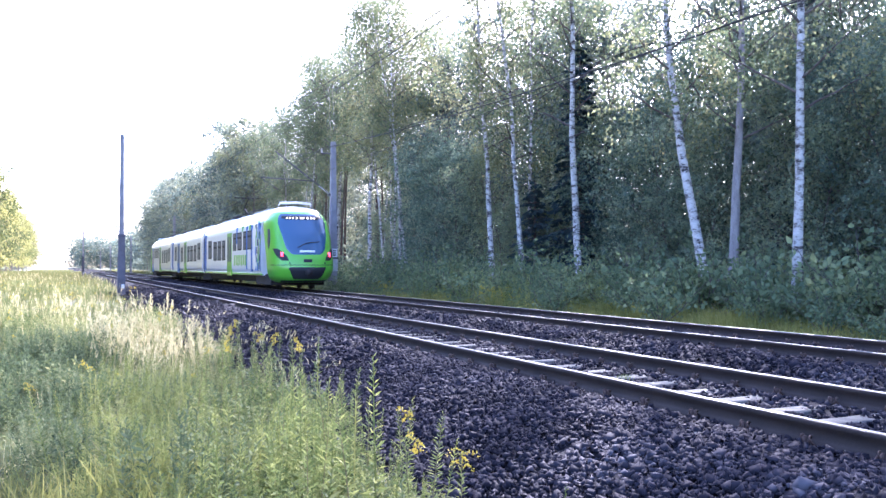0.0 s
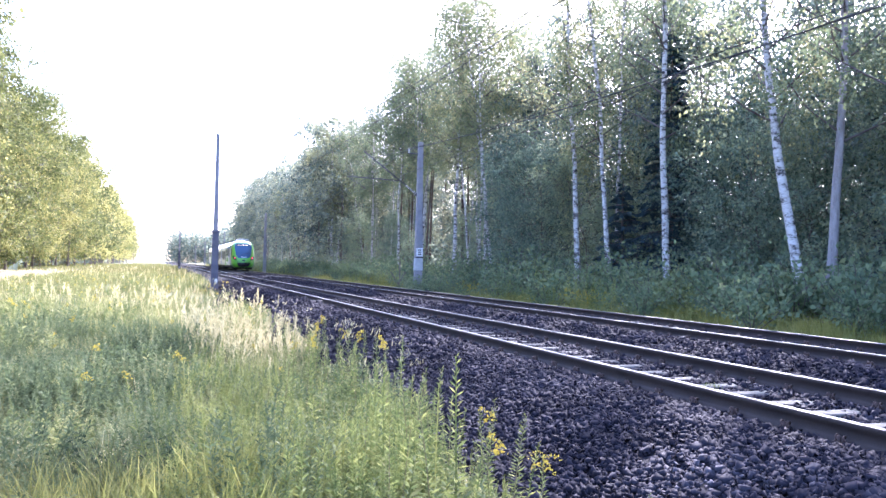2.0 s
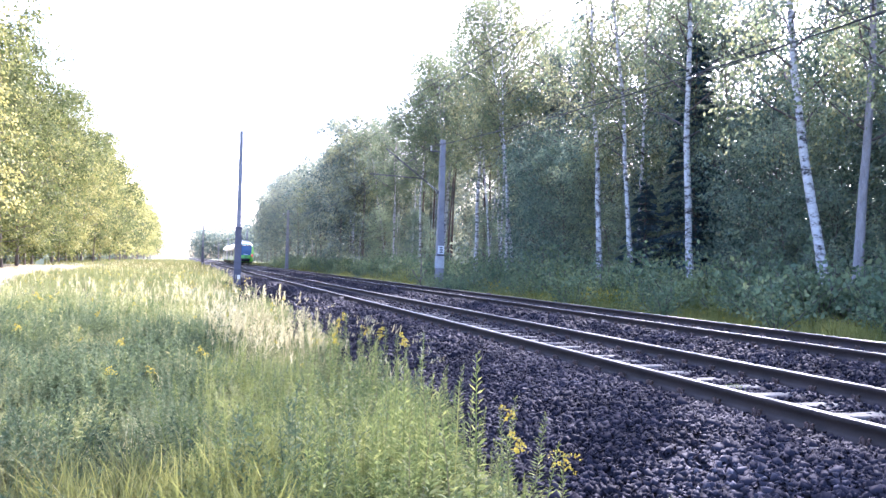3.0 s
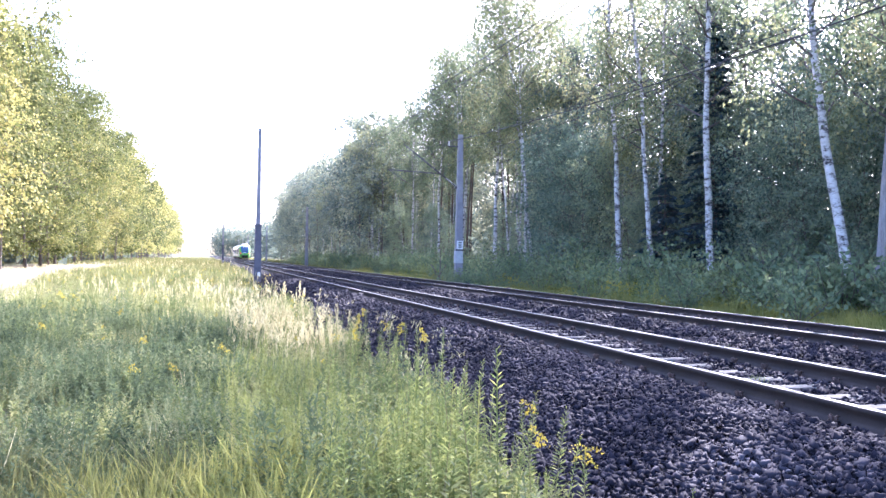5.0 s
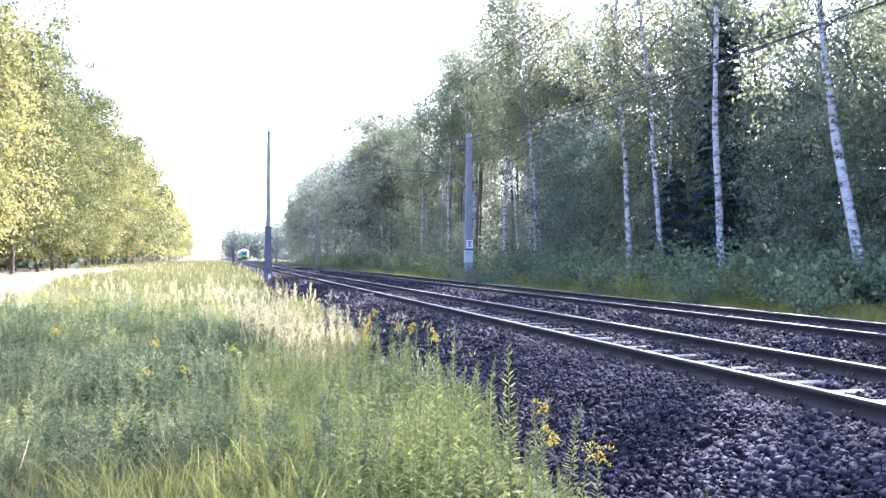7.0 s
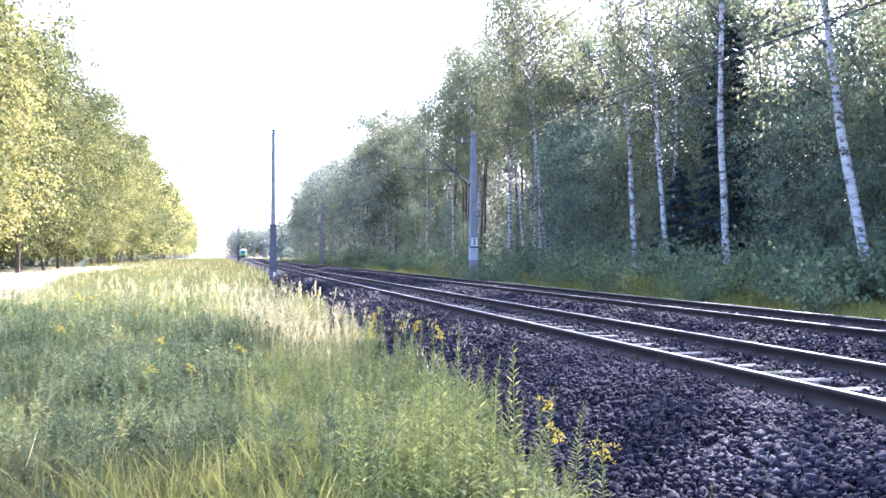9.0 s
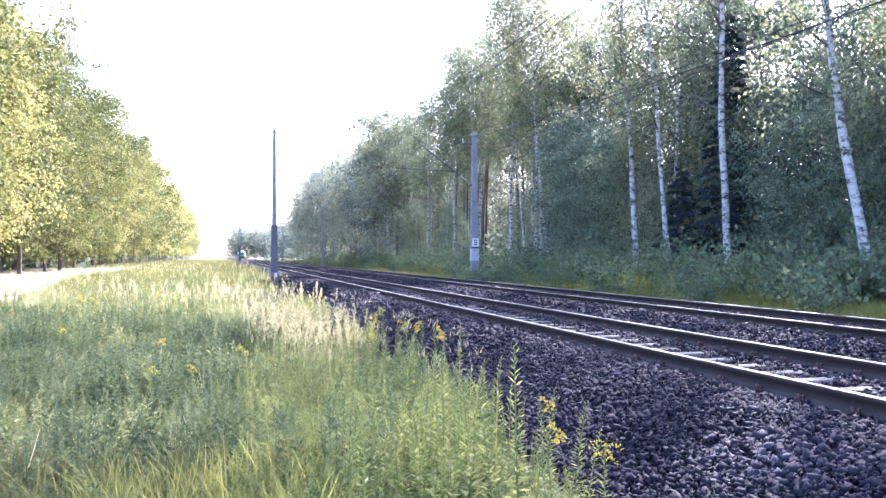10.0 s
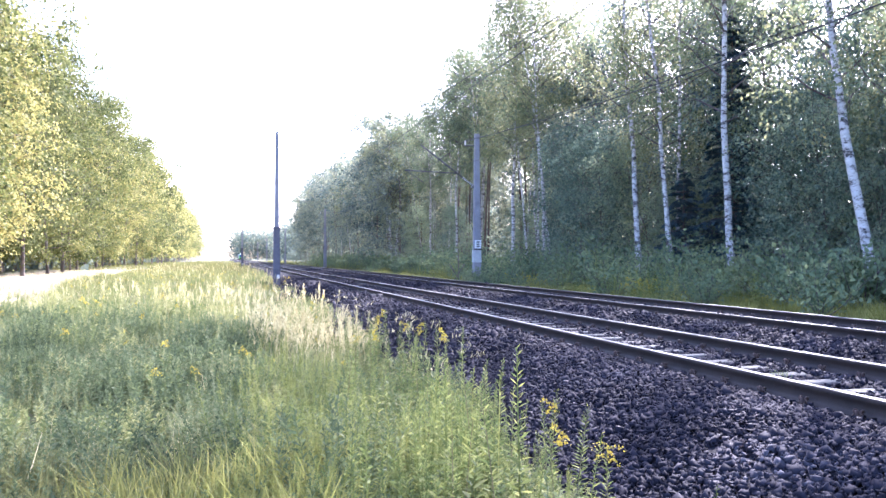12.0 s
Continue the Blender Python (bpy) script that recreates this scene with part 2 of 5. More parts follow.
def build_ground():
    xs = np.unique(np.concatenate([np.linspace(-1500, -60, 14), np.linspace(-60, 80, 100), np.linspace(80, 1500, 14)]))
    ys = np.unique(np.concatenate([np.linspace(-1500, -20, 12), np.linspace(-20, 140, 110), np.linspace(140, 420, 40), np.linspace(420, 3000, 14)]))
    X, Y = np.meshgrid(xs, ys, indexing="ij")
    v = np.stack([X, Y, ground_z(X, Y)], -1).reshape(-1, 3)
    i, j = np.meshgrid(np.arange(len(xs) - 1), np.arange(len(ys) - 1), indexing="ij")
    n = len(ys)
    f = np.stack([i * n + j, (i + 1) * n + j, (i + 1) * n + j + 1, i * n + j + 1], -1).reshape(-1, 4)
    m, nt, bsdf, link = node_material("meadow_soil")
    co, sep = nt.nodes.new("ShaderNodeTexCoord"), nt.nodes.new("ShaderNodeSeparateXYZ")
    link.new(co.outputs["Object"], sep.inputs[0])
    nz, nf = nt.nodes.new("ShaderNodeTexNoise"), nt.nodes.new("ShaderNodeTexNoise")
    nz.inputs["Scale"].default_value, nf.inputs["Scale"].default_value = 0.5, 14
    nz.inputs["Detail"].default_value = nf.inputs["Detail"].default_value = 6
    link.new(co.outputs["Object"], nz.inputs["Vector"]), link.new(co.outputs["Object"], nf.inputs["Vector"])
    soil = ramp(nt, [(0.35, (0.05, 0.05, 0.025)), (0.5, (0.09, 0.10, 0.035)), (0.7, (0.17, 0.14, 0.07))])
    sand = ramp(nt, [(0.3, (0.12, 0.095, 0.055)), (0.7, (0.26, 0.21, 0.135))])
    link.new(nf.outputs["Fac"], soil.inputs[0]), link.new(nf.outputs["Fac"], sand.inputs[0])
    # the dry sandy track runs beside the wood
    wob = nt.nodes.new("ShaderNodeMath")
    wob.operation, wob.inputs[1].default_value = "MULTIPLY_ADD", 4.0
    link.new(nz.outputs["Fac"], wob.inputs[0]), link.new(sep.outputs["X"], wob.inputs[2])
    band = ramp(nt, [(0.0, (0, 0, 0)), (0.22, (0, 0, 0)), (0.3, (1, 1, 1)), (0.86, (1, 1, 1)), (0.95, (0, 0, 0))])
    mr = nt.nodes.new("ShaderNodeMapRange")
    mr.inputs["From Min"].default_value, mr.inputs["From Max"].default_value = -24, -3
    link.new(wob.outputs[0], mr.inputs["Value"]), link.new(mr.outputs[0], band.inputs[0])
    mix = nt.nodes.new("ShaderNodeMix")
    mix.data_type = "RGBA"
    fade = nt.nodes.new("ShaderNodeMapRange")
    fade.inputs["From Min"].default_value, fade.inputs["From Max"].default_value = 150, 80
    both = nt.nodes.new("ShaderNodeMath")
    both.operation = "MULTIPLY"
    link.new(sep.outputs["Y"], fade.inputs["Value"])
    link.new(band.outputs[0], both.inputs[0]), link.new(fade.outputs[0], both.inputs[1])
    link.new(both.outputs[0], mix.inputs["Factor"])
    link.new(soil.outputs[0], mix.inputs["A"]), link.new(sand.outputs[0], mix.inputs["B"])
    link.new(mix.outputs["Result"], bsdf.inputs["Base Color"])
    bsdf.inputs["Roughness"].default_value = 0.95
    bp = nt.nodes.new("ShaderNodeBump")
    bp.inputs["Strength"].default_value, bp.inputs["Distance"].default_value = 0.6, 0.05
    link.new(nf.outputs["Fac"], bp.inputs["Height"]), link.new(bp.outputs[0], bsdf.inputs["Normal"])
    tagged(part("ground", Geo().add(v, f), m, smooth=True), "grassy ground with a dry sandy track beside the wood", "ground", kind="structure")


build_ground()

# ---- the line: ballast, sleepers, rails ----
NEAR_LINE, FAR_LINE = 5.335, 9.56       # centres of the two tracks
GAUGE = 0.75                            # from a track's centre to a rail's
LINE_START, LINE_END = -25.0, 900.0
PROFILE = [(1.9, -0.74), (2.3, -0.60), (3.55, -0.23), (3.9, -0.16), (4.5, -0.16), (4.66, -0.145), (4.9, -0.155), (5.04, -0.184), (5.64, -0.184), (5.8, -0.155), (6.2, -0.165), (6.75, -0.17), (7.45, -0.27), (8.15, -0.165), (8.75, -0.16), (8.95, -0.16), (10.2, -0.165), (10.4, -0.165), (11.0, -0.175), (11.4, -0.24), (12.5, -0.66), (12.8, -0.8)]


def bed_z(x):
    return np.interp(x, [p[0] for p in PROFILE], [p[1] for p in PROFILE])


def build_ballast():
    xs = np.unique(np.concatenate([[p[0] for p in PROFILE], np.arange(2.0, 12.8, 0.2)]))
    ys = np.unique(np.concatenate([np.arange(LINE_START, 60, 0.4), np.arange(60, LINE_END + 1, 8.0)]))
    X, Y = np.meshgrid(xs, ys, indexing="ij")
    Z = bed_z(X) + 0.02 * np.sin(X * 5 + Y * 2.3) * np.sin(Y * 3.1 - X * 2) - 0.012
    v = np.stack([X, Y, Z], -1).reshape(-1, 3)
    i, j = np.meshgrid(np.arange(len(xs) - 1), np.arange(len(ys) - 1), indexing="ij")
    n = len(ys)
    f = np.stack([i * n + j, (i + 1) * n + j, (i + 1) * n + j + 1, i * n + j + 1], -1).reshape(-1, 4)
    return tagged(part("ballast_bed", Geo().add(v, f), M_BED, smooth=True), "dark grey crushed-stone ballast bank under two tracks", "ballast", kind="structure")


ballast = build_ballast()


def rail_geo(y0, y1):
    """The rail's foot, web and head as an extruded outline; the head's running face is a strip of its own."""
    half = [(0.07, -0.165), (0.07, -0.152), (0.02, -0.13), (0.011, -0.11), (0.011, -0.055), (0.034, -0.04), (0.035, -0.012), (0.028, -0.002)]
    line = half + [(-x, z) for x, z in half[::-1]]
    n = len(line)
    v = [(x, y, z) for y in (y0, y1) for x, z in line]
    f = [(i, (i + 1) % n, (i + 1) % n + n, i + n) for i in range(n)]
    return Geo().add(v, f)


def rail_top_geo(y0, y1):
    line = [(0.027, -0.003), (0.018, 0.0), (-0.018, 0.0), (-0.027, -0.003)]
    v = [(x, y, z + 0.001) for y in (y0, y1) for x, z in line]
    return Geo().add(v, [(i, i + 1, i + 5, i + 4) for i in range(3)])


def sleeper_mesh():
    bm = bmesh.new()
    # low waist in the middle, raised ends under the rails
    secs = [(-1.3, 0.13, 0.09, -0.16), (-0.95, 0.14, 0.11, -0.165), (-0.5, 0.14, 0.11, -0.168), (-0.3, 0.13, 0.10, -0.17), (0.3, 0.13, 0.10, -0.17), (0.5, 0.14, 0.11, -0.168), (0.95, 0.14, 0.11, -0.165), (1.3, 0.13, 0.09, -0.16)]
    rings = [[bm.verts.new((x, s * w, z)) for s, w, z in ((-1, b, zt - 0.2), (-1, t, zt), (1, t, zt), (1, b, zt - 0.2))] for x, b, t, zt in secs]
    for a, b in zip(rings, rings[1:]):
        for i in range(4):
            bm.faces.new((a[i], a[(i + 1) % 4], b[(i + 1) % 4], b[i]))
    bm.faces.new(rings[0][::-1]), bm.faces.new(rings[-1])
    bmesh.ops.recalc_face_normals(bm, faces=bm.faces)
    bmesh.ops.bevel(bm, geom=[e for e in bm.edges if abs(e.verts[0].co.y - e.verts[1].co.y) < 0.03 and e.verts[0].co.z > -0.19], offset=0.012, segments=1, affect="EDGES")
    me = bpy.data.meshes.new("sleeper")
    bm.to_mesh(me)
    bm.free()
    me.materials.append(M_SLEEPER)
    return me


def clip_mesh():
    """A spring clip: a bent bar over the rail's foot, and its bolt."""
    g = Geo()
    a = np.linspace(0, np.pi, 7)
    for s in (-0.035, 0.035):
        g.add(*tube(np.stack([0.075 + 0.03 * np.sin(a * 2), s + 0.028 * np.cos(a), -0.152 + 0.055 * np.sin(a)], -1), 0.009, 5))
    g.add(*tube([(0.09, 0, -0.175), (0.09, 0, -0.10), (0.09, 0, -0.095)], [0.016, 0.016, 0.001], 6))
    return g.mesh("rail_clip", M_CLIP)


SLEEPER_STEP, CLIP = 0.57, clip_mesh()
SLEEPER = sleeper_mesh()


def build_track(x, label):
    track = tagged(new("railway_track"), label, "railway track", "parallel tracks")
    track.matrix_basis = pose(x, 0, 0)
    for s in (-GAUGE, GAUGE):
        rail = part("rail", rail_geo(LINE_START, LINE_END), M_RAIL, track, "rust-brown steel rail with a shining head")
        rail.location.x = s
        part("running_surface", rail_top_geo(LINE_START, LINE_END), M_RAILTOP, rail, "polished steel running surface")
    v = np.array([tuple(q.co) for q in SLEEPER.vertices])
    far = []
    for i in range(-2, 1500):
        y = 0.21 + i * SLEEPER_STEP
        if y < 95:
            s = part("sleeper", SLEEPER, M_SLEEPER, track)
            s.location = (rng.normal(0, 0.012), y + rng.normal(0, 0.012), 0.012 * rng.random() - (0.018 if y > 20 else 0.0))
            s.rotation_euler.z = rng.normal(0, 0.008)
            if y < 26:
                for px in (-GAUGE, GAUGE):
                    for side in (0, math.pi):
                        c = part("rail_clip", CLIP, M_CLIP, track)
                        c.location, c.rotation_euler.z = (px, s.location.y, 0), side
        else:
            far.append(y)
    g = Geo()
    for y in far:
        g.add([(sx, y + sy, sz) for sx in (-1.3, 1.3) for sy, sz in ((-0.11, -0.192), (0.11, -0.192), (0.13, -0.3), (-0.13, -0.3))], [(0, 1, 5, 4), (1, 2, 6, 5), (3, 0, 4, 7)])
    tagged(part("far_sleepers", g, M_SLEEPER, track), kind="stuff")


build_track(NEAR_LINE, "straight track with concrete sleepers and rusty rails on ballast")
build_track(FAR_LINE, "straight track with shining rails sunk in ballast near the birches")


def stone_variants():
    base = np.array([(x, y, z) for x in (-1, 1) for y in (-1, 1) for z in (-1, 1)], float)
    faces = np.array([(0, 1, 3, 2), (4, 6, 7, 5), (0, 4, 5, 1), (2, 3, 7, 6), (0, 2, 6, 4), (1, 5, 7, 3)])
    return [(base * rng.uniform(0.35, 1.2, 3) + rng.normal(0, 0.34, (8, 3)), faces) for _ in range(10)]


STONES = stone_variants()


def spin(v, n):
    """n random turns of a small piece, as n separate vertex sets."""
    q = unit(rng.normal(size=(n, 4)))
    w, x, y, z = q.T
    R = np.stack([1 - 2 * (y * y + z * z), 2 * (x * y - z * w), 2 * (x * z + y * w), 2 * (x * y + z * w), 1 - 2 * (x * x + z * z), 2 * (y * z - x * w), 2 * (x * z - y * w), 2 * (y * z + x * w), 1 - 2 * (x * x + y * y)], -1).reshape(n, 3, 3)
    return np.einsum("nij,vj->nvi", R, v)


def build_stones():
    # stretches: x from, to, y from, to, stones a square metre, size
    plan = [(2.1, 4.5, 3.2, 11, 1150, 0.0185), (2.1, 4.5, 11, 24, 330, 0.027), (2.1, 4.5, 24, 55, 80, 0.045), (4.66, 6.0, 3.2, 18, 480, 0.018),
            (6.2, 8.7, 4.0, 16, 330, 0.026), (6.2, 8.7, 16, 34, 150, 0.038), (8.9, 10.25, 6, 30, 130, 0.025), (4.66, 6.0, 18, 40, 110, 0.022), (10.4, 12.4, 7, 30, 110, 0.034),
            (4.665, 6.0, 40, 90, 40, 0.045), (6.2, 8.7, 34, 90, 40, 0.055), (8.9, 10.25, 30, 90, 40, 0.045), (10.4, 12.4, 30, 80, 35, 0.05), (2.1, 4.5, -8, 3.2, 160, 0.034), (4.665, 6.0, -8, 3.2, 160, 0.024), (6.2, 8.7, -8, 4, 110, 0.034)]
    g = Geo()
    for x0, x1, y0, y1, per, size in plan:
        n = int((x1 - x0) * (y1 - y0) * per)
        for v, f in STONES:
            k = n // len(STONES)
            p = np.stack([rng.uniform(x0, x1, k), rng.uniform(y0, y1, k)], -1)
            if x0 == 4.66:
                # the middle of each sleeper lies bare
                off = np.abs((p[:, 1] - 0.21 + SLEEPER_STEP / 2) % SLEEPER_STEP - SLEEPER_STEP / 2)
                p = p[(off > 0.105) | (np.abs(p[:, 0] - NEAR_LINE) > rng.uniform(0.26, 0.42, k))]
                k = len(p)
            s = size * rng.lognormal(0, 0.22, k)
            V = spin(v, k) * s[:, None, None]
            z = bed_z(p[:, 0]) + 0.2 * s - 0.004
            V += np.stack([p[:, 0], p[:, 1], z], -1)[:, None]
            g.add(V, (f[None] + (np.arange(k) * 8)[:, None, None]))
    tagged(part("ballast_gravel", g, M_STONE), "angular grey crushed stones lying loose on the bank", "gravel", kind="stuff")
    meshes = [Geo().add(v, f).mesh("ballast_stone", M_STONE) for v, f in STONES]
    for i in range(300):
        s = part("ballast_stone", meshes[i % 10], M_STONE, ballast)
        x, y = rng.uniform(2.4, 4.5), rng.uniform(3.8, 9.0)
        s.location, s.rotation_euler = (x, y, bed_z(x) + 0.006), rng.uniform(0, 6.28, 3)
        s.scale = [0.021 * rng.lognormal(0, 0.2)] * 3


build_stones()

# ---- masts and wires ----


def square_pole(z0, z1, w0, w1, bevel=0.03):
    bm = box(-0.5, 0.5, -0.5, 0.5, z0, z1)
    for v in bm.verts:
        w = w0 if v.co.z < (z0 + z1) / 2 else w1
        v.co.x, v.co.y = v.co.x * w, v.co.y * w
    bmesh.ops.bevel(bm, geom=[e for e in bm.edges if abs(e.verts[0].co.z - e.verts[1].co.z) > 0.5], offset=bevel, segments=2, affect="EDGES")
    return bm


def rod(a, b, r=0.02, r2=None, sides=8):
    return Geo().add(*tube([a, a, b, b], [0.001, r, r2 or r, 0.001], sides))


def insulator(a, b):
    a, b = np.array(a), np.array(b)
    ts = np.linspace(0, 1, 17)
    return Geo().add(*tube([a + (b - a) * t for t in ts], [0.02 if i % 2 == 0 else 0.055 for i in range(17)], 8))


def build_left_mast(y, top):
    mast = tagged(new("catenary_mast"), "slender steel mast on a thick dark concrete foot beside the ballast", "catenary mast", "catenary masts")
    mast.matrix_basis = pose(2.62, y, -0.62)
    bm_part("concrete_foot", square_pole(-0.3, 3.25, 0.40, 0.32), M_MASTD, mast, "dark concrete foot")
    bm_part("steel_pole", square_pole(3.25, top + 0.62, 0.24, 0.17, 0.02), M_MASTC, mast, "thin tapered steel pole")
    bm_part("collar", box(-0.19, 0.19, -0.19, 0.19, 3.18, 3.3, 0.02), M_MASTD, mast)
    bm_part("warning_plate", box(0.0, 0.14, -0.225, -0.205, 0.55, 0.75, 0.004), M_WHITE, mast, "small pale plate")
    part("clamp", rod((-0.1, 0, 6.2), (0.12, 0, 6.2), 0.04), M_STEEL, mast)


def build_right_mast(y, signed=False, arm=True):
    mast = tagged(new("catenary_mast"), "grey concrete catenary mast with a slanting arm by the birches" if arm else "plain grey concrete catenary mast at the wood's edge", "catenary mast", "catenary masts")
    mast.matrix_basis = pose(12.35, y, -0.62)
    bm_part("pole", square_pole(-0.3, 7.95, 0.40, 0.24), M_MASTC, mast)
    if signed:
        bm_part("white_base_band", square_pole(1.42, 2.03, 0.405, 0.388), M_BAND, mast, "faded pale painted band")
        bm_part("number_plate", box(-0.17, 0.17, -0.222, -0.196, 2.13, 2.55, 0.004), M_WHITE, mast, "white plate with dark bars")
        for i in range(3):
            bm_part("plate_bar", box(-0.08, 0.08, -0.228, -0.222, 2.20 + i * 0.11, 2.26 + i * 0.11), M_INK, mast, "dark bar")
        bm_part("plate_strap", box(-0.205, 0.205, -0.205, -0.19, 2.05, 2.11, 0.004), M_INK, mast, "dark strap")
    if arm:
        part("cantilever_arm", rod((-0.1, 0, 5.24), (-2.95, 0, 7.33), 0.045, 0.032), M_STEEL, mast, "slanting steel tube arm")
        part("insulator", insulator((-0.2, 0, 5.313), (-0.75, 0, 5.717)), M_WHITE, mast, "pale ribbed insulator")
        part("registration_tube", rod((-1.05, 0, 5.93), (-3.75, 0, 6.02), 0.03), M_STEEL, mast, "level steel tube")
        part("steady_arm", rod((-3.7, 0, 6.0), (-2.79, 0, 5.46), 0.015), M_STEEL, mast)
        part("arm_bracket", rod((-0.26, 0, 5.24), (0.2, 0, 5.24), 0.05), M_STEEL, mast)
        part("hanger", rod((-2.79, 0, 7.2), (-2.79, 0, 6.97), 0.012), M_STEEL, mast)
    part("cross_bar", rod((-0.65, 0, 7.35), (0.2, 0, 7.35), 0.035), M_STEEL, mast)
    part("post_insulator", insulator((-0.6, 0, 7.37), (-0.6, 0, 7.6)), M_WHITE, mast, "pale ribbed insulator")


build_left_mast(46.3, 7.78)
build_left_mast(147.0, 7.78)
build_right_mast(41.5, True)
for my in (-28.0, 110.0, 186.0, 272.0, 350.0):
    build_right_mast(my, arm=my > 150)


def wire(name, points, label, r=0.008):
    tagged(part(name, Geo().add(*tube(points, r, 5)), M_WIRE), label, "wire", "overhead wires")


def sag(x, z, spans, drop):
    pts = []
    for a, b in zip(spans, spans[1:]):
        for u in np.linspace(0, 1, 14, endpoint=False):
            pts.append((x, a + (b - a) * u, z - drop * 4 * u * (1 - u)))
    return pts + [(x, spans[-1], z)]


SPANS = [-28.0, 41.5, 110.0, 186.0, 272.0, 350.0, 430.0]
for lx in (NEAR_LINE, FAR_LINE):
    wire("contact_wire", [(lx, y, 4.86) for y in SPANS], "straight dark contact wire over a track")
    wire("messenger_wire", sag(lx, 6.35, SPANS, 1.36), "sagging dark messenger wire over a track")
    gd = Geo()
    for a, b in zip(SPANS[:4], SPANS[1:5]):
        for u in np.linspace(0.1, 0.9, 7):
            gd.add(*tube([(lx, a + (b - a) * u, 4.86), (lx, a + (b - a) * u, 6.35 - 5.44 * u * (1 - u))], 0.004, 4))
    tagged(part("dropper_wires", gd, M_WIRE), "thin dark droppers between two wires", "wire", kind="stuff")
wire("feeder_wire", sag(11.75, 6.98, SPANS, 1.3), "sagging dark feeder wire along the masts", 0.017)

# ---- the train ----
T_WHITE = surface("white_train_paint", [(0.3, (0.80, 0.81, 0.82)), (0.7, (0.87, 0.87, 0.87))], 1.2, 0.3, 0, 0.02, 20, coat=0.5)
T_GREEN = surface("lime_green_train_paint", [(0.3, (0.13, 0.46, 0.035)), (0.7, (0.17, 0.53, 0.05))], 1.2, 0.28, 0, 0.02, 20, coat=0.6)
T_BLUE = surface("blue_train_paint", [(0.3, (0.03, 0.12, 0.42)), (0.7, (0.05, 0.16, 0.50))], 1.2, 0.45, 0, 0.02, 20, coat=0.05)
T_GLASS = plain("tinted_train_glass", (0.04, 0.055, 0.08), 0.4, 0.0, 0.0)
# the blue base colour stands in for the sky reflected in the windscreen
T_SCREEN = plain("windscreen_with_painted_sky", (0.05, 0.11, 0.21), 0.06, 0.0, 0.6)
T_BLACK = plain("black_rubber_and_plastic", (0.02, 0.02, 0.025), 0.6)
T_UNDER = surface("dark_train_metal", [(0.3, (0.02, 0.018, 0.018)), (0.7, (0.06, 0.05, 0.05))], 4, 0.8, 0.2, 0.2, 30)
T_GREY = surface("roof_equipment_grey", [(0.3, (0.35, 0.36, 0.38)), (0.7, (0.5, 0.5, 0.52))], 3, 0.6, 0.1, 0.1, 30)
T_RED = plain("red_tail_lamp", (1.0, 0.055, 0.08), 0.3, glow=1.1)
T_SIGN = plain("lit_destination_display", (1.0, 0.85, 0.6), 0.4, glow=0.5)

SIDE = [(0.34, 1.05), (0.46, 1.22), (0.62, 1.33), (0.95, 1.42), (2.75, 1.42), (3.1, 1.37), (3.4, 1.22), (3.62, 0.95), (3.75, 0.6), (3.8, 0.02)]


def side_w(z):
    return float(np.interp(z, [p[0] for p in SIDE], [p[1] for p in SIDE]))


def nose_y(z):
    return float(np.interp(z, [0.34, 0.5, 0.9, 1.35, 1.6, 2.4, 3.3, 3.6, 3.8], [0.45, 0.16, 0.0, 0.08, 0.2, 0.52, 1.15, 1.55, 2.6]))


def nose_point(a, z, out=0.0):
    """A point on the rounded cab: a from -90 (one flank) to 90 degrees, z up; out: how far proud."""
    w, f = side_w(z) + out, nose_y(z) - out
    s, c = math.sin(radians(a)), math.cos(radians(a))
    d = min(1.75, 3.0 - f)
    return (w * math.copysign(abs(s) ** 0.72, s), f + d * (1 - abs(c) ** 0.6), z)


def nose_patch(zs, left, right, out, steps=14):
    """A raised patch of the cab's skin between the angles left(z) and right(z), with a rim back to the skin."""
    g, rows = Geo(), len(zs)
    v = []
    for z in zs:
        for u in np.linspace(0, 1, steps):
            a = left(z) + (right(z) - left(z)) * u
            edge = z in (zs[0], zs[-1]) or u in (0.0, 1.0)
            v.append(nose_point(a, z, -0.01 if edge else out))
    f = [(i * steps + j, i * steps + j + 1, (i + 1) * steps + j + 1, (i + 1) * steps + j) for i in range(rows - 1) for j in range(steps - 1)]
    return g.add(v, f)


def hull(y0, y1, z_from=0.62):
    zs = [(z, w) for z, w in SIDE if z >= z_from]
    line = [(w, z) for z, w in zs] + [(-w, z) for z, w in zs[::-1]]
    n = len(line)
    v = [(x, y, z) for y in (y0, y1) for x, z in line]
    f = [(i, (i + 1) % n, (i + 1) % n + n, i + n) for i in range(n)]
    g = Geo().add(v, f)
    for k in (0, n):
        h = n // 2
        g.add([v[k + i] for i in range(n)], [(i, i + 1, n - 2 - i, n - 1 - i) for i in range(h - 1)])
    return g


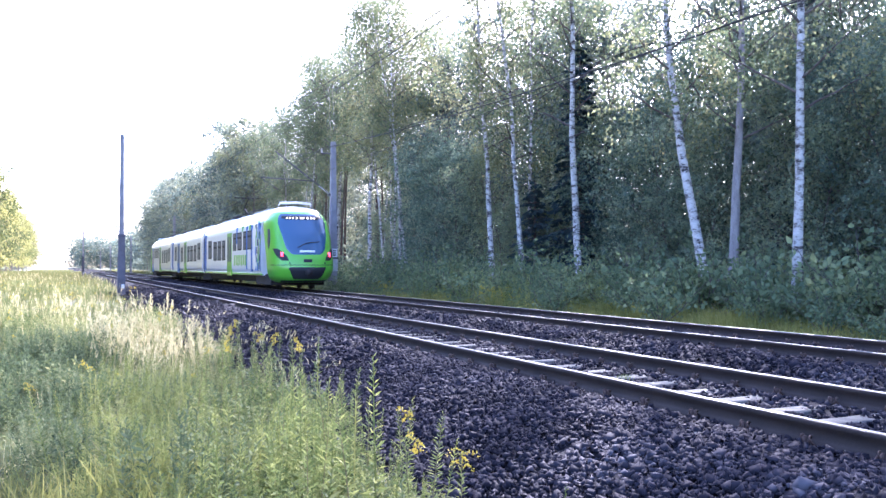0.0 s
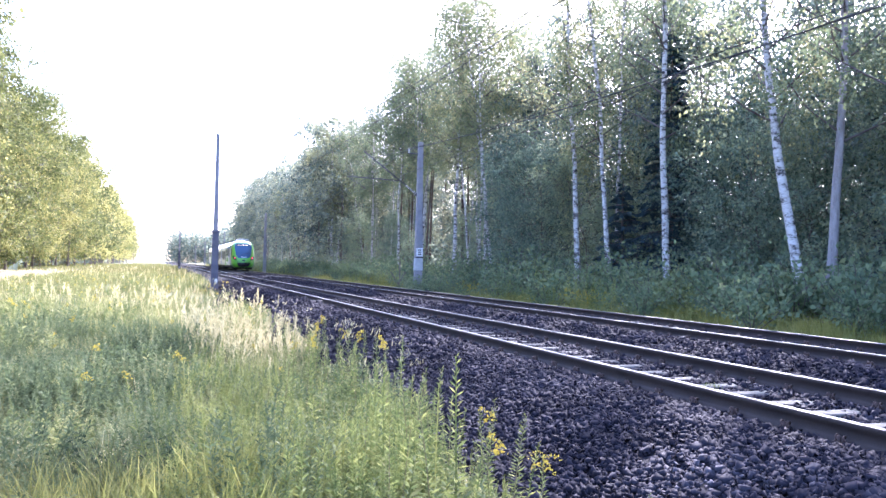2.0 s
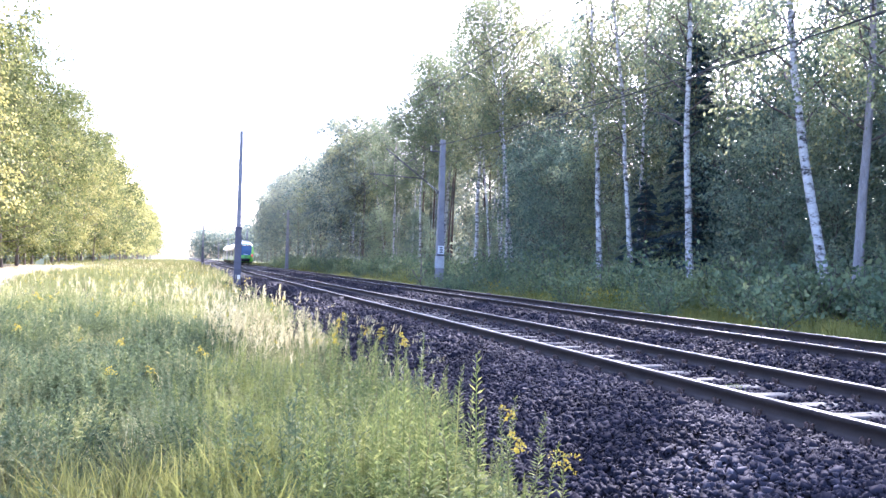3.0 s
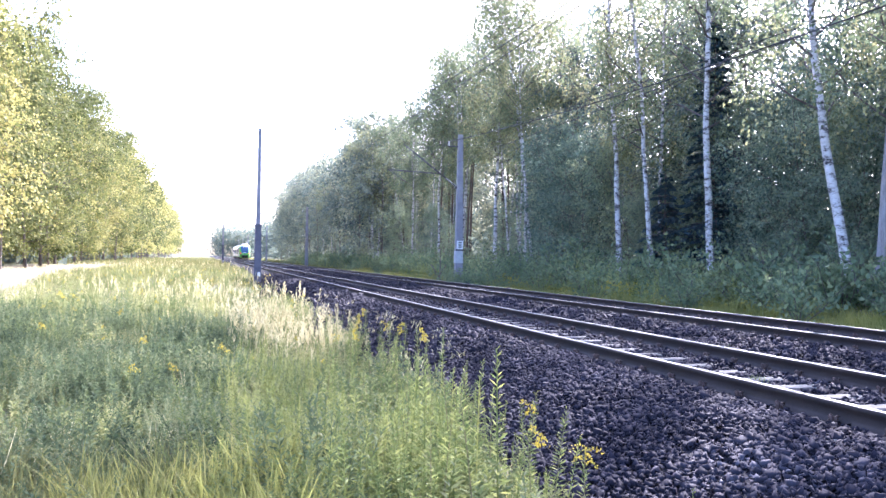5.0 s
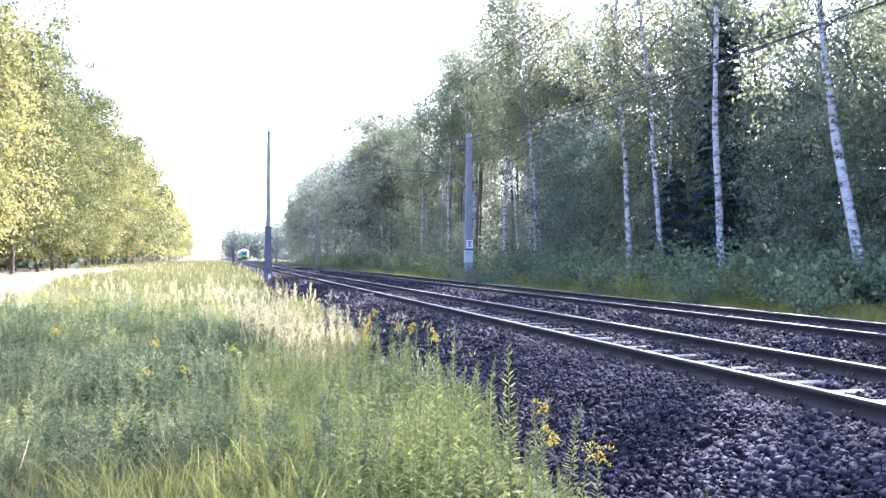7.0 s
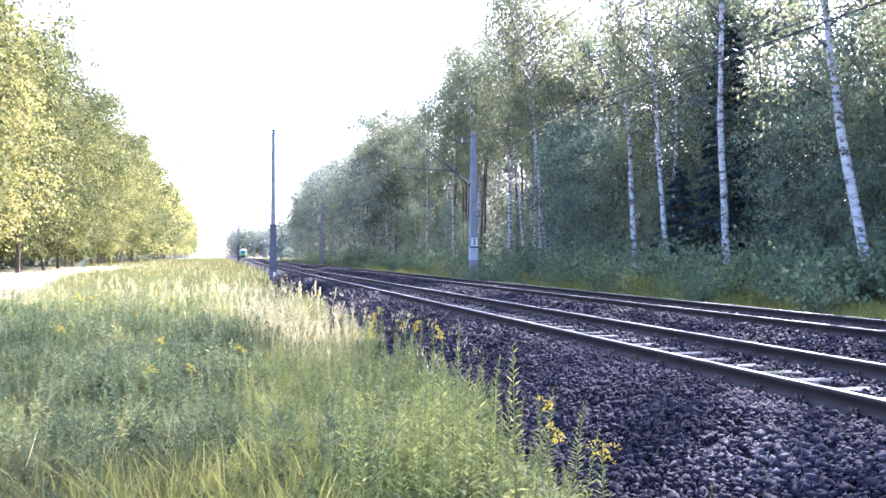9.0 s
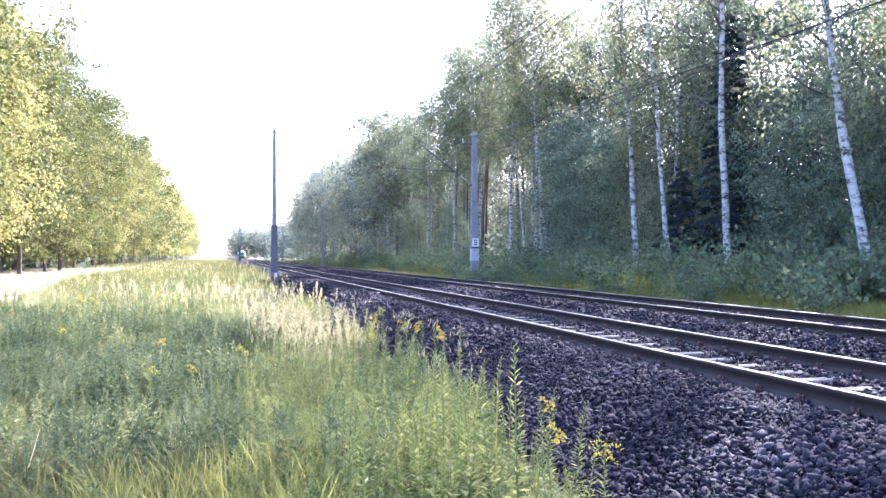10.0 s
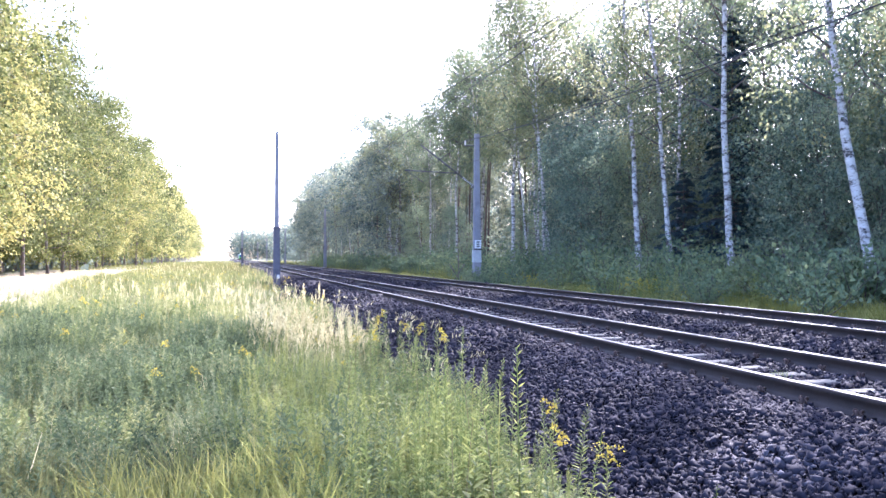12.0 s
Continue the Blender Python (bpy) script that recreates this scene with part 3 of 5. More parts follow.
def cab(train, flip):
    """One rounded green cab with its glass and lamps; flip: the other end of the train."""
    top = part("cab_nose", nose_patch(np.concatenate([np.linspace(0.34, 3.5, 26), np.linspace(3.56, 3.8, 5)]).tolist(), lambda z: -90, lambda z: 90, 0.0, 41), T_GREEN, train, "rounded lime-green cab", True)
    part("cab_roof", nose_patch(np.linspace(3.42, 3.79, 8).tolist(), lambda z: -88, lambda z: 88, 0.012, 31), T_WHITE, top, "white roof cap", True)
    ws = lambda z: np.interp(z, [1.5, 1.75, 2.2, 3.0, 3.42], [17, 30, 36, 45, 42])
    part("windscreen", nose_patch(np.linspace(1.5, 3.42, 14).tolist(), lambda z: -ws(z), lambda z: ws(z), 0.02, 21), T_SCREEN, top, "large windscreen with the sky's reflection in its blue colour", True)
    part("windscreen_top_band", nose_patch(np.linspace(3.04, 3.36, 4).tolist(), lambda z: -ws(z) + 4, lambda z: ws(z) - 4, 0.026, 15), T_BLACK, top, "black band over the windscreen")
    show = part("destination_display", nose_patch([3.09, 3.11, 3.24, 3.26], lambda z: -30, lambda z: 26, 0.034, 14), T_BLACK, top, "dark destination display with lit bars")
    for k in range(8):
        part("lit_bar", nose_patch([3.12, 3.135, 3.20, 3.215], lambda z: -24 + k * 5.4, lambda z: -24 + k * 5.4 + 4.2, 0.05, 5), T_SIGN, show, "glowing display bar")
    part("roof_fairing", Geo().add(*tube([(-0.75, 2.5, 3.78), (-0.7, 2.3, 3.9), (0, 2.2, 3.93), (0.7, 2.3, 3.9), (0.75, 2.5, 3.78)], [0.02, 0.05, 0.06, 0.05, 0.02], 8)), T_WHITE, top, "white roof fairing", True)
    part("wiper", Geo().add(*tube([nose_point(-10, 1.85, 0.05), nose_point(0, 2.05, 0.05), nose_point(16, 2.12, 0.05)], 0.018, 5)), T_BLACK, top, "black wiper")
    part("maker_mark", nose_patch([1.62, 1.65, 1.72, 1.75], lambda z: -9, lambda z: 10, 0.035, 8), T_WHITE, top, "pale bar under the windscreen")
    part("badge", nose_patch([1.2, 1.23, 1.33, 1.36], lambda z: -4, lambda z: 4, 0.02, 6), T_BLACK, top, "small dark badge")
    for s in (-1, 1):
        lo = lambda z: np.interp(z, [1.25, 1.5, 1.85], [25, 29, 50]) * s
        hi = lambda z: np.interp(z, [1.25, 1.5, 1.85], [42, 58, 68]) * s
        part("lamp_housing", nose_patch(np.linspace(1.25, 1.85, 7).tolist(), lo, hi, 0.02, 8), T_BLACK, top, "black lamp cluster", True)
        part("tail_lamp", nose_patch([1.45, 1.48, 1.56, 1.63, 1.66], lambda z: 37 * s, lambda z: 44 * s, 0.045, 5), T_RED if not flip else T_WHITE, top, "glowing red tail lamp" if not flip else "", True)
        part("cab_side_window", nose_patch(np.linspace(1.75, 2.75, 8).tolist(), lambda z: np.interp(z, [1.75, 2.1, 2.75], [79, 71, 66]) * s, lambda z: np.interp(z, [1.75, 2.1, 2.75], [83, 84, 77]) * s, 0.015, 6), T_GLASS, top, "slanting dark side window", True)
        part("fog_lamp", nose_patch([1.14, 1.16, 1.2, 1.22], lambda z: 24 * s, lambda z: 27 * s, 0.02, 5), T_BLACK, top)
    gw = lambda z: np.interp(z, [0.48, 0.6, 0.95, 1.05], [19, 25, 30, 30])
    part("coupler_recess", nose_patch(np.linspace(0.48, 1.05, 7).tolist(), lambda z: -gw(z), lambda z: gw(z), 0.012, 11), T_BLACK, top, "black coupler opening")
    part("coupler", Geo().add(*tube([(0, 0.2, 0.78), (0, -0.05, 0.78), (0, -0.16, 0.78), (0, -0.16, 0.78)], [0.12, 0.14, 0.17, 0.01], 10)), T_UNDER, top, "dark coupler head")
    part("crease", nose_patch([1.08, 1.09, 1.105, 1.115], lambda z: -80, lambda z: 80, 0.012, 31), T_BLACK, top, "dark joint under the lamps")
    part("snow_plough", nose_patch(np.linspace(0.345, 0.44, 4).tolist(), lambda z: -60, lambda z: 60, 0.02, 15), T_BLACK, top, "black lower edge")
    if flip:
        top.matrix_basis = pose(0, LENGTH, 0, 0, 0, 180)


LENGTH = 59.0


def build_train():
    train = tagged(new("train"), "white and lime-green electric multiple-unit train with red tail lamps", "train")
    cab(train, False), cab(train, True)
    for i, (y0, y1) in enumerate(((2.95, 20.1), (21.0, 38.0), (38.9, LENGTH - 2.95))):
        body = part("car_body", hull(y0, y1), T_WHITE, train, "white car body with a smooth roof")
        part("underframe", Geo().add([(x, y, z) for y in (y0 + 0.2, y1 - 0.2) for x, z in ((1.2, 0.66), (1.15, 0.32), (-1.15, 0.32), (-1.2, 0.66))], [(0, 1, 5, 4), (1, 2, 6, 5), (2, 3, 7, 6), (0, 1, 2, 3), (4, 5, 6, 7)]), T_UNDER, body, "dark underframe")
        for s in (-1, 1):
            bm_part("skirt_stripe", box(*sorted((s * 1.30, s * 1.395)), y0, y1, 0.64, 0.71), T_GREEN, body, "thin green stripe")
        # roof boxes
        for a, b, h in ((0.12, 0.34, 0.28), (0.42, 0.62, 0.22), (0.7, 0.92, 0.3)):
            ya, yb = y0 + (y1 - y0) * a, y0 + (y1 - y0) * b
            rb = bm_part("roof_box", box(-0.55, 0.55, ya, yb, 3.6, 3.72 + h * 0.4, 0.05), T_GREY, body, "pale roof equipment box")
            for s in (-0.72, 0.72):
                part("roof_rail", rod((s, ya, 3.86), (s, yb, 3.86), 0.025, sides=6), T_UNDER, rb, "dark rail along the roof")
    for y in (20.1, 38.0):
        part("gangway", Geo().add(*hull(y, y + 0.9, 0.45).arrays()), T_BLACK, train, "dark bellows between cars").scale = (0.95, 1, 0.985)
        for s in (-1, 1):
            bm_part("blue_end_panel", box(*sorted((s * 1.40, s * 1.428)), y - 0.85, y - 0.02, 0.8, 3.0, 0.004), T_BLUE, train, "blue end panel")
    # doors, windows and coloured panels of both flanks
    doors = [(10.4, T_GREEN), (29.0, T_GREEN), (33.0, T_BLUE), (47.3, T_GREEN), (54.2, T_BLUE)]
    windows = [(5.1, 1.0, 1.86, 2.78), (6.4, 0.8, 1.86, 2.78), (7.6, 1.15, 1.86, 2.78), (9.1, 0.9, 1.86, 2.78), (12.4, 1.1, 1.38, 2.5), (13.8, 1.2, 1.38, 2.5), (15.3, 1.2, 1.38, 2.5), (17.2, 1.3, 1.5, 2.6),
               (22.0, 1.3, 1.5, 2.6), (23.8, 1.3, 1.4, 2.5), (25.6, 1.3, 1.4, 2.5), (27.3, 1.2, 1.4, 2.5), (31.0, 1.3, 1.4, 2.5), (35.0, 1.3, 1.5, 2.6),
               (39.8, 1.3, 1.5, 2.6), (41.6, 1.2, 1.38, 2.5), (43.3, 1.2, 1.38, 2.5), (45.0, 1.2, 1.38, 2.5), (49.4, 1.1, 1.86, 2.78), (50.9, 1.1, 1.86, 2.78), (52.4, 1.1, 1.86, 2.78)]
    for s in (-1, 1):
        for y, m in doors:
            d = bm_part("door", box(*sorted((s * 1.39, s * 1.432)), y, y + 1.35, 0.55, 2.85, 0.01), m, train, "green sliding door" if m == T_GREEN else "blue sliding door" if m == T_BLUE else "white sliding door")
            for k in (0, 1):
                bm_part("door_window", box(*sorted((s * 1.41, s * 1.437)), y + 0.1 + k * 0.66, y + 0.59 + k * 0.66, 1.3, 2.65, 0.004), T_GLASS, d, "dark door glass")
        for y, w, z0, z1 in windows:
            win = bm_part("window", box(*sorted((s * 1.39, s * 1.430)), y, y + w, z0, z1, 0.012), T_BLACK, train, "black-framed window")
            for k in (0, 1):
                bm_part("pane", box(*sorted((s * 1.41, s * 1.434)), y + 0.06, y + w - 0.06, z0 + 0.06 + k * (z1 - z0) * 0.68, z0 + (z1 - z0) * 0.64 if k == 0 else z1 - 0.06, 0.003), T_GLASS, win, "dark glass pane")
        for y, w, z0, z1, m in ((4.9, 0.35, 0.8, 3.0, T_BLUE), (5.45, 0.3, 2.78, 3.05, T_GREEN), (6.1, 0.3, 0.9, 3.0, T_BLUE), (7.25, 0.3, 2.78, 3.05, T_GREEN), (8.8, 0.25, 2.2, 3.05, T_BLUE), (3.05, 0.16, 0.9, 2.9, T_BLUE), (3.35, 0.12, 0.9, 2.6, T_GREEN)):
            bm_part("livery_panel", box(*sorted((s * 1.38, s * 1.4245)), y, y + w, z0, z1), m, train, "coloured livery stripe")
        for k in range(30):
            # scattered squares of the livery behind the cab
            my, mz = 3.0 + 0.24 * (k % 5) + 0.04 * (k % 3), 0.85 + 0.36 * (k // 5) + 0.07 * (k % 2)
            bm_part("livery_square", box(*sorted((s * 1.38, s * (1.4245 if mz < 2.7 else 1.41))), my, my + 0.12 + 0.05 * (k % 3), mz, mz + 0.2 + 0.09 * (k % 4)), (T_BLUE, T_GREEN, T_BLUE, T_BLACK)[(k * 7) % 4], train, "small coloured livery square")
        for k in range(7):
            bm_part("livery_bar", box(*sorted((s * 1.38, s * 1.4245)), 6.4 + k * 0.5, 6.4 + k * 0.5 + 0.32, 1.08 + 0.04 * (k % 2), 1.62), T_GREEN, train, "pale green bar")
    for y in (3.4, 20.55, 38.45, 55.6):
        bogie = bm_part("bogie", box(-1.22, 1.22, y - 1.6, y + 1.6, 0.2, 0.7, 0.05), T_UNDER, train, "dark bogie frame")
        for wy in (-1.1, 1.1):
            for s in (-1, 1):
                part("wheel", Geo().add(*tube([(s * 0.68, y + wy, 0.43), (s * 0.69, y + wy, 0.43), (s * 0.82, y + wy, 0.43), (s * 0.83, y + wy, 0.43)], [0.01, 0.425, 0.425, 0.01], 20)), T_UNDER, bogie, "steel wheel")
    # raised collector over the last car, and its folded twin
    for y, lift in ((13.5, 1.0), (46.0, 0.25)):
        pan = bm_part("pantograph", box(-0.7, 0.7, y - 0.7, y + 0.7, 3.8, 3.9, 0.02), T_UNDER, train, "dark pantograph")
        part("lower_arm", rod((0, y - 0.6, 3.9), (0, y + 0.9, 3.95 + 0.5 * lift), 0.04), T_UNDER, pan)
        part("upper_arm", rod((0, y + 0.9, 3.95 + 0.5 * lift), (0, y - 0.4, 3.95 + 0.98 * lift), 0.03), T_UNDER, pan)
        part("contact_strip", rod((-0.8, y - 0.4, 3.96 + 0.98 * lift), (0.8, y - 0.4, 3.96 + 0.98 * lift), 0.03), T_UNDER, pan)
    part("aerial", rod((0.2, 2.6, 3.7), (0.2, 2.6, 4.15), 0.02), T_UNDER, train)
    return train


train = build_train()

# ---- plants beside the line ----


def blade(h=1.0, w=0.012, bend=0.35):
    """One bent grass blade, two quads."""
    return Geo().add([(-w, 0, 0), (w, 0, 0), (w * 0.8, bend * 0.3 * h, 0.6 * h), (-w * 0.8, bend * 0.3 * h, 0.6 * h), (w * 0.1, bend * h, h), (-w * 0.1, bend * h, h)], [(0, 1, 2, 3), (3, 2, 4, 5)])


def tuft(n, h, w, spread, bend, r):
    g = Geo()
    for _ in range(n):
        a, k = r.uniform(0, 6.28), r.uniform(0.55, 1.0)
        p = np.array([[r.normal(0, spread), r.normal(0, spread), 0]])
        v, f = scatter(blade(h * k, w, bend * r.uniform(0.3, 1.4)), p, np.array([a]), np.array([1.0])).arrays()
        g.add(v, f)
    return g


def leafy_stem(h, n, leaf, width, r, droop=0.1, taper=True):
    """An upright stem and its narrow leaves in a spiral: (stem, leaves)."""
    lean = r.normal(0, 0.06, 2)
    z = np.linspace(0, h, 4)
    path = np.stack([lean[0] * z ** 1.5, lean[1] * z ** 1.5, z], -1)
    stem = Geo().add(*tube(path, np.linspace(0.006, 0.002, 4), 3))
    t = np.linspace(0.12, 1.0, n)
    a = np.arange(n) * 2.4 + r.normal(0, 0.3, n)
    c = np.stack([np.interp(t * h, z, path[:, 0]), np.interp(t * h, z, path[:, 1]), t * h], -1)
    up = 0.25 + 0.9 * t ** 2 + r.normal(0, 0.15, n) - droop
    way = np.stack([np.cos(a), np.sin(a), up], -1)
    size = leaf * (1.15 - 0.75 * t if taper else np.ones(n)) * r.uniform(0.8, 1.2, n)
    v, f = leaf_quads(c, way, size * width, size, r, 1.3)
    return stem, Geo().add(v, f)


def plume(top, r, n=70, size=0.16):
    """A goldenrod's arching flower sprays, from tiny yellow florets."""
    g = Geo()
    for k in range(5):
        a, u = r.uniform(0, 6.28), np.linspace(0, 1, n // 5)
        reach = size * r.uniform(0.5, 1.1)
        c = np.stack([top[0] + np.cos(a) * reach * u, top[1] + np.sin(a) * reach * u, top[2] - 0.05 * k * size * 4 + reach * (0.7 * u - 0.8 * u * u)], -1) + r.normal(0, 0.006, (len(u), 3))
        g.add(*leaf_quads(c, r.normal(size=c.shape) + (0, 0, 0.8), 0.014, 0.022, r))
    return g


def merged(parts):
    g = Geo()
    for p in parts:
        g.add(*p.arrays())
    return g


def spots(n, x0, x1, y0, y1, r, keep=None):
    p = np.stack([r.uniform(x0, x1, n), r.uniform(y0, y1, n)], -1)
    p = p[np.hypot(p[:, 0], p[:, 1]) > 3.0]
    if keep is not None:
        p = p[keep(p[:, 0], p[:, 1], r)]
    z = ground_z(p[:, 0], p[:, 1])
    z = np.where((p[:, 0] > 2.2) & (p[:, 0] < 12.6), np.maximum(z, bed_z(p[:, 0])), z)
    return np.column_stack([p, z - 0.02])


def patchy(scale, level, phase):
    def keep(x, y, r):
        s = np.sin(x * scale + phase) + np.sin(y * scale * 0.7 + phase * 2.1) + np.sin((x + y) * scale * 0.53 + phase * 0.7)
        return s + r.normal(0, 0.28, len(x)) > level
    return keep


def edge(x, y, r):
    """Left of the ballast's ragged edge."""
    return x < 2.15 + 0.25 * np.sin(y * 0.9) + 0.15 * np.sin(y * 2.3) + 0.012 * y + r.normal(0, 0.12, len(x))


def off_track(x, y, r):
    return edge(x, y, r) & ((x > -3.9 - 0.09 * np.minimum(y, 62) + r.normal(0, 0.35, len(x))) | (r.random(len(x)) < 0.06))


def spread_of(pieces, name, material, places, size, label, category, lean=0.12, r=rng):
    groups = np.array_split(r.permutation(len(places)), len(pieces))
    g = Geo()
    for piece, ids in zip(pieces, groups):
        if len(ids):
            g.add(*scatter(piece, places[ids], r.uniform(0, 6.28, len(ids)), size * r.uniform(0.65, 1.25, len(ids)) * (0.82 + 0.26 * np.sin(places[ids, 0] * 1.5 + 0.6 * places[ids, 1]) * np.sin(places[ids, 1] * 1.1 - 0.4 * places[ids, 0])), r.normal(0, lean, (len(ids), 2))).arrays())
    tagged(part(name, g, material), label, category, kind="stuff")


def build_meadow():
    r = np.random.default_rng(21)
    arch = [tuft(16, 0.72, 0.0055, 0.07, 0.6, r) for _ in range(6)]
    fine = [tuft(9, 0.62, 0.005, 0.06, 0.55, r) for _ in range(6)]
    coarse = [tuft(13, 0.6, 0.0085, 0.13, 0.7, r) for _ in range(6)]
    broad = [tuft(9, 0.7, 0.03, 0.3, 0.4, r) for _ in range(4)]
    near = spots(620, -7, 2.6, 2.6, 13, r, off_track)
    mid = spots(1000, -11, 3.4, 12, 45, r, off_track)
    far = spots(3800, -11, 3.2, 42, 240, r, off_track)
    spread_of(fine, "meadow_grass", M_GRASS, near, 0.62, "rough green and yellowing long grass", "grass", 0.2, r)
    spread_of(coarse, "meadow_grass", M_GRASS, mid, 0.66, "rough green and yellowing long grass farther off", "grass", 0.2, r)
    far = np.concatenate([far, spots(2200, -24, -7, 115, 330, r), spots(900, -12, 3, 235, 420, r)])
    spread_of(broad, "meadow_grass", M_GRASS, far, 0.7, "sunlit long grass along the line", "grass", 0.15, r)
    spread_of(arch, "arching_grass", M_GRASS, np.concatenate([spots(600, -5, 0.6, 3.2, 8, r, patchy(0.7, -0.2, 3.4)), spots(420, -2.4, -0.2, 3.3, 5.6, r)]), 0.78, "long arching yellow-green grass", "grass", 0.25, r)
    # dry plumed grasses
    plumes = []
    for _ in range(5):
        stem = Geo().add(*tube([(0, 0, 0), (0.01, 0.02, 0.5), (0.03, 0.06, 0.95)], [0.003, 0.003, 0.002], 3))
        n = 22
        t = r.random(n)
        c = np.stack([0.03 + r.normal(0, 0.012, n), 0.06 + r.normal(0, 0.012, n), 0.72 + 0.34 * t], -1)
        stem.add(*leaf_quads(c, r.normal(0, 0.4, (n, 3)) + (0, 0.1, 1), 0.017, 0.08, r))
        plumes.append(merged([stem, tuft(3, 0.5, 0.005, 0.03, 0.5, r)]))
    spread_of(plumes, "dry_plumed_grass", M_DRY, np.concatenate([spots(330, 0.4, 2.3, 11.5, 15.5, r, edge), spots(1100, -8, 2.6, 17, 36, r, lambda x, y, q: off_track(x, y, q) & patchy(0.6, 0.6, 1.0)(x, y, q))]), 0.8, "pale dry plumed grass in the sun", "grass", 0.15, r)
    spread_of(arch, "straw_grass", M_DRY, np.concatenate([spots(60, 0.5, 2.2, 11.8, 15, r, edge), spots(160, -6, 2.4, 19, 34, r, lambda x, y, q: off_track(x, y, q) & patchy(0.6, 0.6, 1.0)(x, y, q))]), 0.8, "bleached arching grass in the sun", "grass", 0.2, r)
    spread_of(plumes, "dry_plumed_grass", M_DRY, spots(550, -9, 3.0, 34, 120, r, off_track), 0.8, "pale dry plumed grass in the sun farther off", "grass", 0.15, r)
    spread_of(fine, "straw_grass", M_DRY, spots(180, -4.5, 0.6, 3.0, 9, r, patchy(1.1, 0.3, 2.0)), 0.9, "straw-coloured bent grass stalks", "grass", 0.3, r)
    spread_of([tuft(14, 0.34, 0.006, 0.10, 0.9, r) for _ in range(4)], "sandy_track_grass", M_DRY, spots(2600, -18, -5, 18, 130, r), 0.7, "thin bleached grass on the sandy track", "grass", 0.2, r)
    spread_of([tuft(10, 0.2, 0.006, 0.07, 0.8, r) for _ in range(3)], "ballast_weeds", M_DRY, spots(90, 2.5, 3.7, 10, 32, r), 0.8, "small dry weed tufts in the stones", "weeds", 0.2, r)
    spread_of([tuft(14, 0.13, 0.005, 0.05, 0.9, r)], "track_weeds", M_ROD, np.array([[5.5, 7.5, -0.2], [5.42, 7.56, -0.2], [7.4, 11.0, -0.28]]), 1.0, "small green tufts between the rails", "weeds", 0.2, r)
    spread_of(fine, "meadow_grass", M_GRASS, spots(1500, -8, 2.2, -12, 3.4, r, lambda x, y, q: edge(x, y, q) & (y < 0.8 * np.abs(x))), 0.7, "rough green grass behind the verge", "grass", 0.2, r)
    # leafy weeds
    weeds = [leafy_stem(r.uniform(0.35, 0.62), 52, 0.08, 0.30, r, 0.3) for _ in range(6)]
    spread_of([merged(w) for w in weeds], "tall_weeds", M_WEED, spots(320, -6.5, 2.2, 3.0, 13, r, lambda x, y, q: edge(x, y, q) & patchy(0.8, -0.2, 0.3)(x, y, q)), 0.9, "blue-green leafy weeds with narrow leaves", "weeds", 0.12, r)
    spread_of([merged(w) for w in weeds], "tall_weeds", M_MEADOWLEAF, spots(900, -9, 2.6, 12, 50, r, lambda x, y, q: off_track(x, y, q) & patchy(0.4, 0.6, 1.7)(x, y, q)), 0.85, "blue-green leafy weeds among the grass", "weeds", 0.12, r)
    bushes = []
    for _ in range(6):
        g = Geo()
        for k in range(5):
            v, f = scatter(merged(leafy_stem(r.uniform(0.35, 0.62), 34, 0.085, 0.36, r, 0.3)), np.array([[r.normal(0, 0.07), r.normal(0, 0.07), 0]]), np.array([r.uniform(0, 6.28)]), np.array([1.0]), r.normal(0, 0.38, (1, 2))).arrays()
            g.add(v, f)
        bushes.append(g)
    def mound(n, radius, h, leaves, leaf, width):
        g = Geo()
        for k in range(n):
            a, d = k * 2.4, math.sqrt((k + 0.5) / n)
            v, f = scatter(merged(leafy_stem(h * (1.05 - 0.45 * d * d) * r.uniform(0.85, 1.15), leaves, leaf, width, r, 0.15)), np.array([[math.cos(a) * d * radius * 0.75, math.sin(a) * d * radius * 0.75, 0]]), np.array([r.uniform(0, 6.28)]), np.array([1.0]), np.array([[math.cos(a), math.sin(a)]]) * d * 0.35 + r.normal(0, 0.06, (1, 2))).arrays()
            g.add(v, f)
        return g

    spread_of([mound(12, 0.34, 0.5, 40, 0.088, 0.34) for _ in range(4)], "herb_mounds", M_MEADOWLEAF, spots(230, -6, 1.9, 4.2, 12, r, edge), 0.85, "low yellow-green herbs between the weeds", "weeds", 0.08, r)
    # close mounds of leafy weeds: x, y, radius of each stand
    stands = [(-0.5, 9.2, 1.3), (-0.95, 5.5, 0.6), (-2.2, 9.0, 1.1), (-2.6, 6.8, 0.9), (0.3, 7.4, 0.7), (-1.6, 12.0, 1.6), (1.0, 10.5, 0.8), (0.4, 14.0, 1.2), (-3.6, 14.0, 1.6), (0.95, 5.7, 0.45), (0.5, 4.7, 0.4), (-2.0, 17.0, 1.6), (-5.0, 19.0, 1.6), (0.2, 19.0, 1.2)]
    pts = []
    for x, y, d in stands:
        n = int(4.6 * d * d * 3.14) + 2
        a, q = r.uniform(0, 6.28, n), d * np.sqrt(r.random(n))
        pts.append(np.stack([x + np.cos(a) * q, y + np.sin(a) * q], -1))
    pts = np.concatenate(pts)
    pts = pts[edge(pts[:, 0], pts[:, 1], r)]
    pts = np.column_stack([pts, ground_z(pts[:, 0], pts[:, 1]) - 0.02])
    spread_of([mound(15, 0.36, 0.58, 42, 0.08, 0.36) for _ in range(5)], "weed_mounds", M_WEED, pts, 1.0, "close rounded mounds of blue-green leafy weeds", "weeds", 0.06, r)
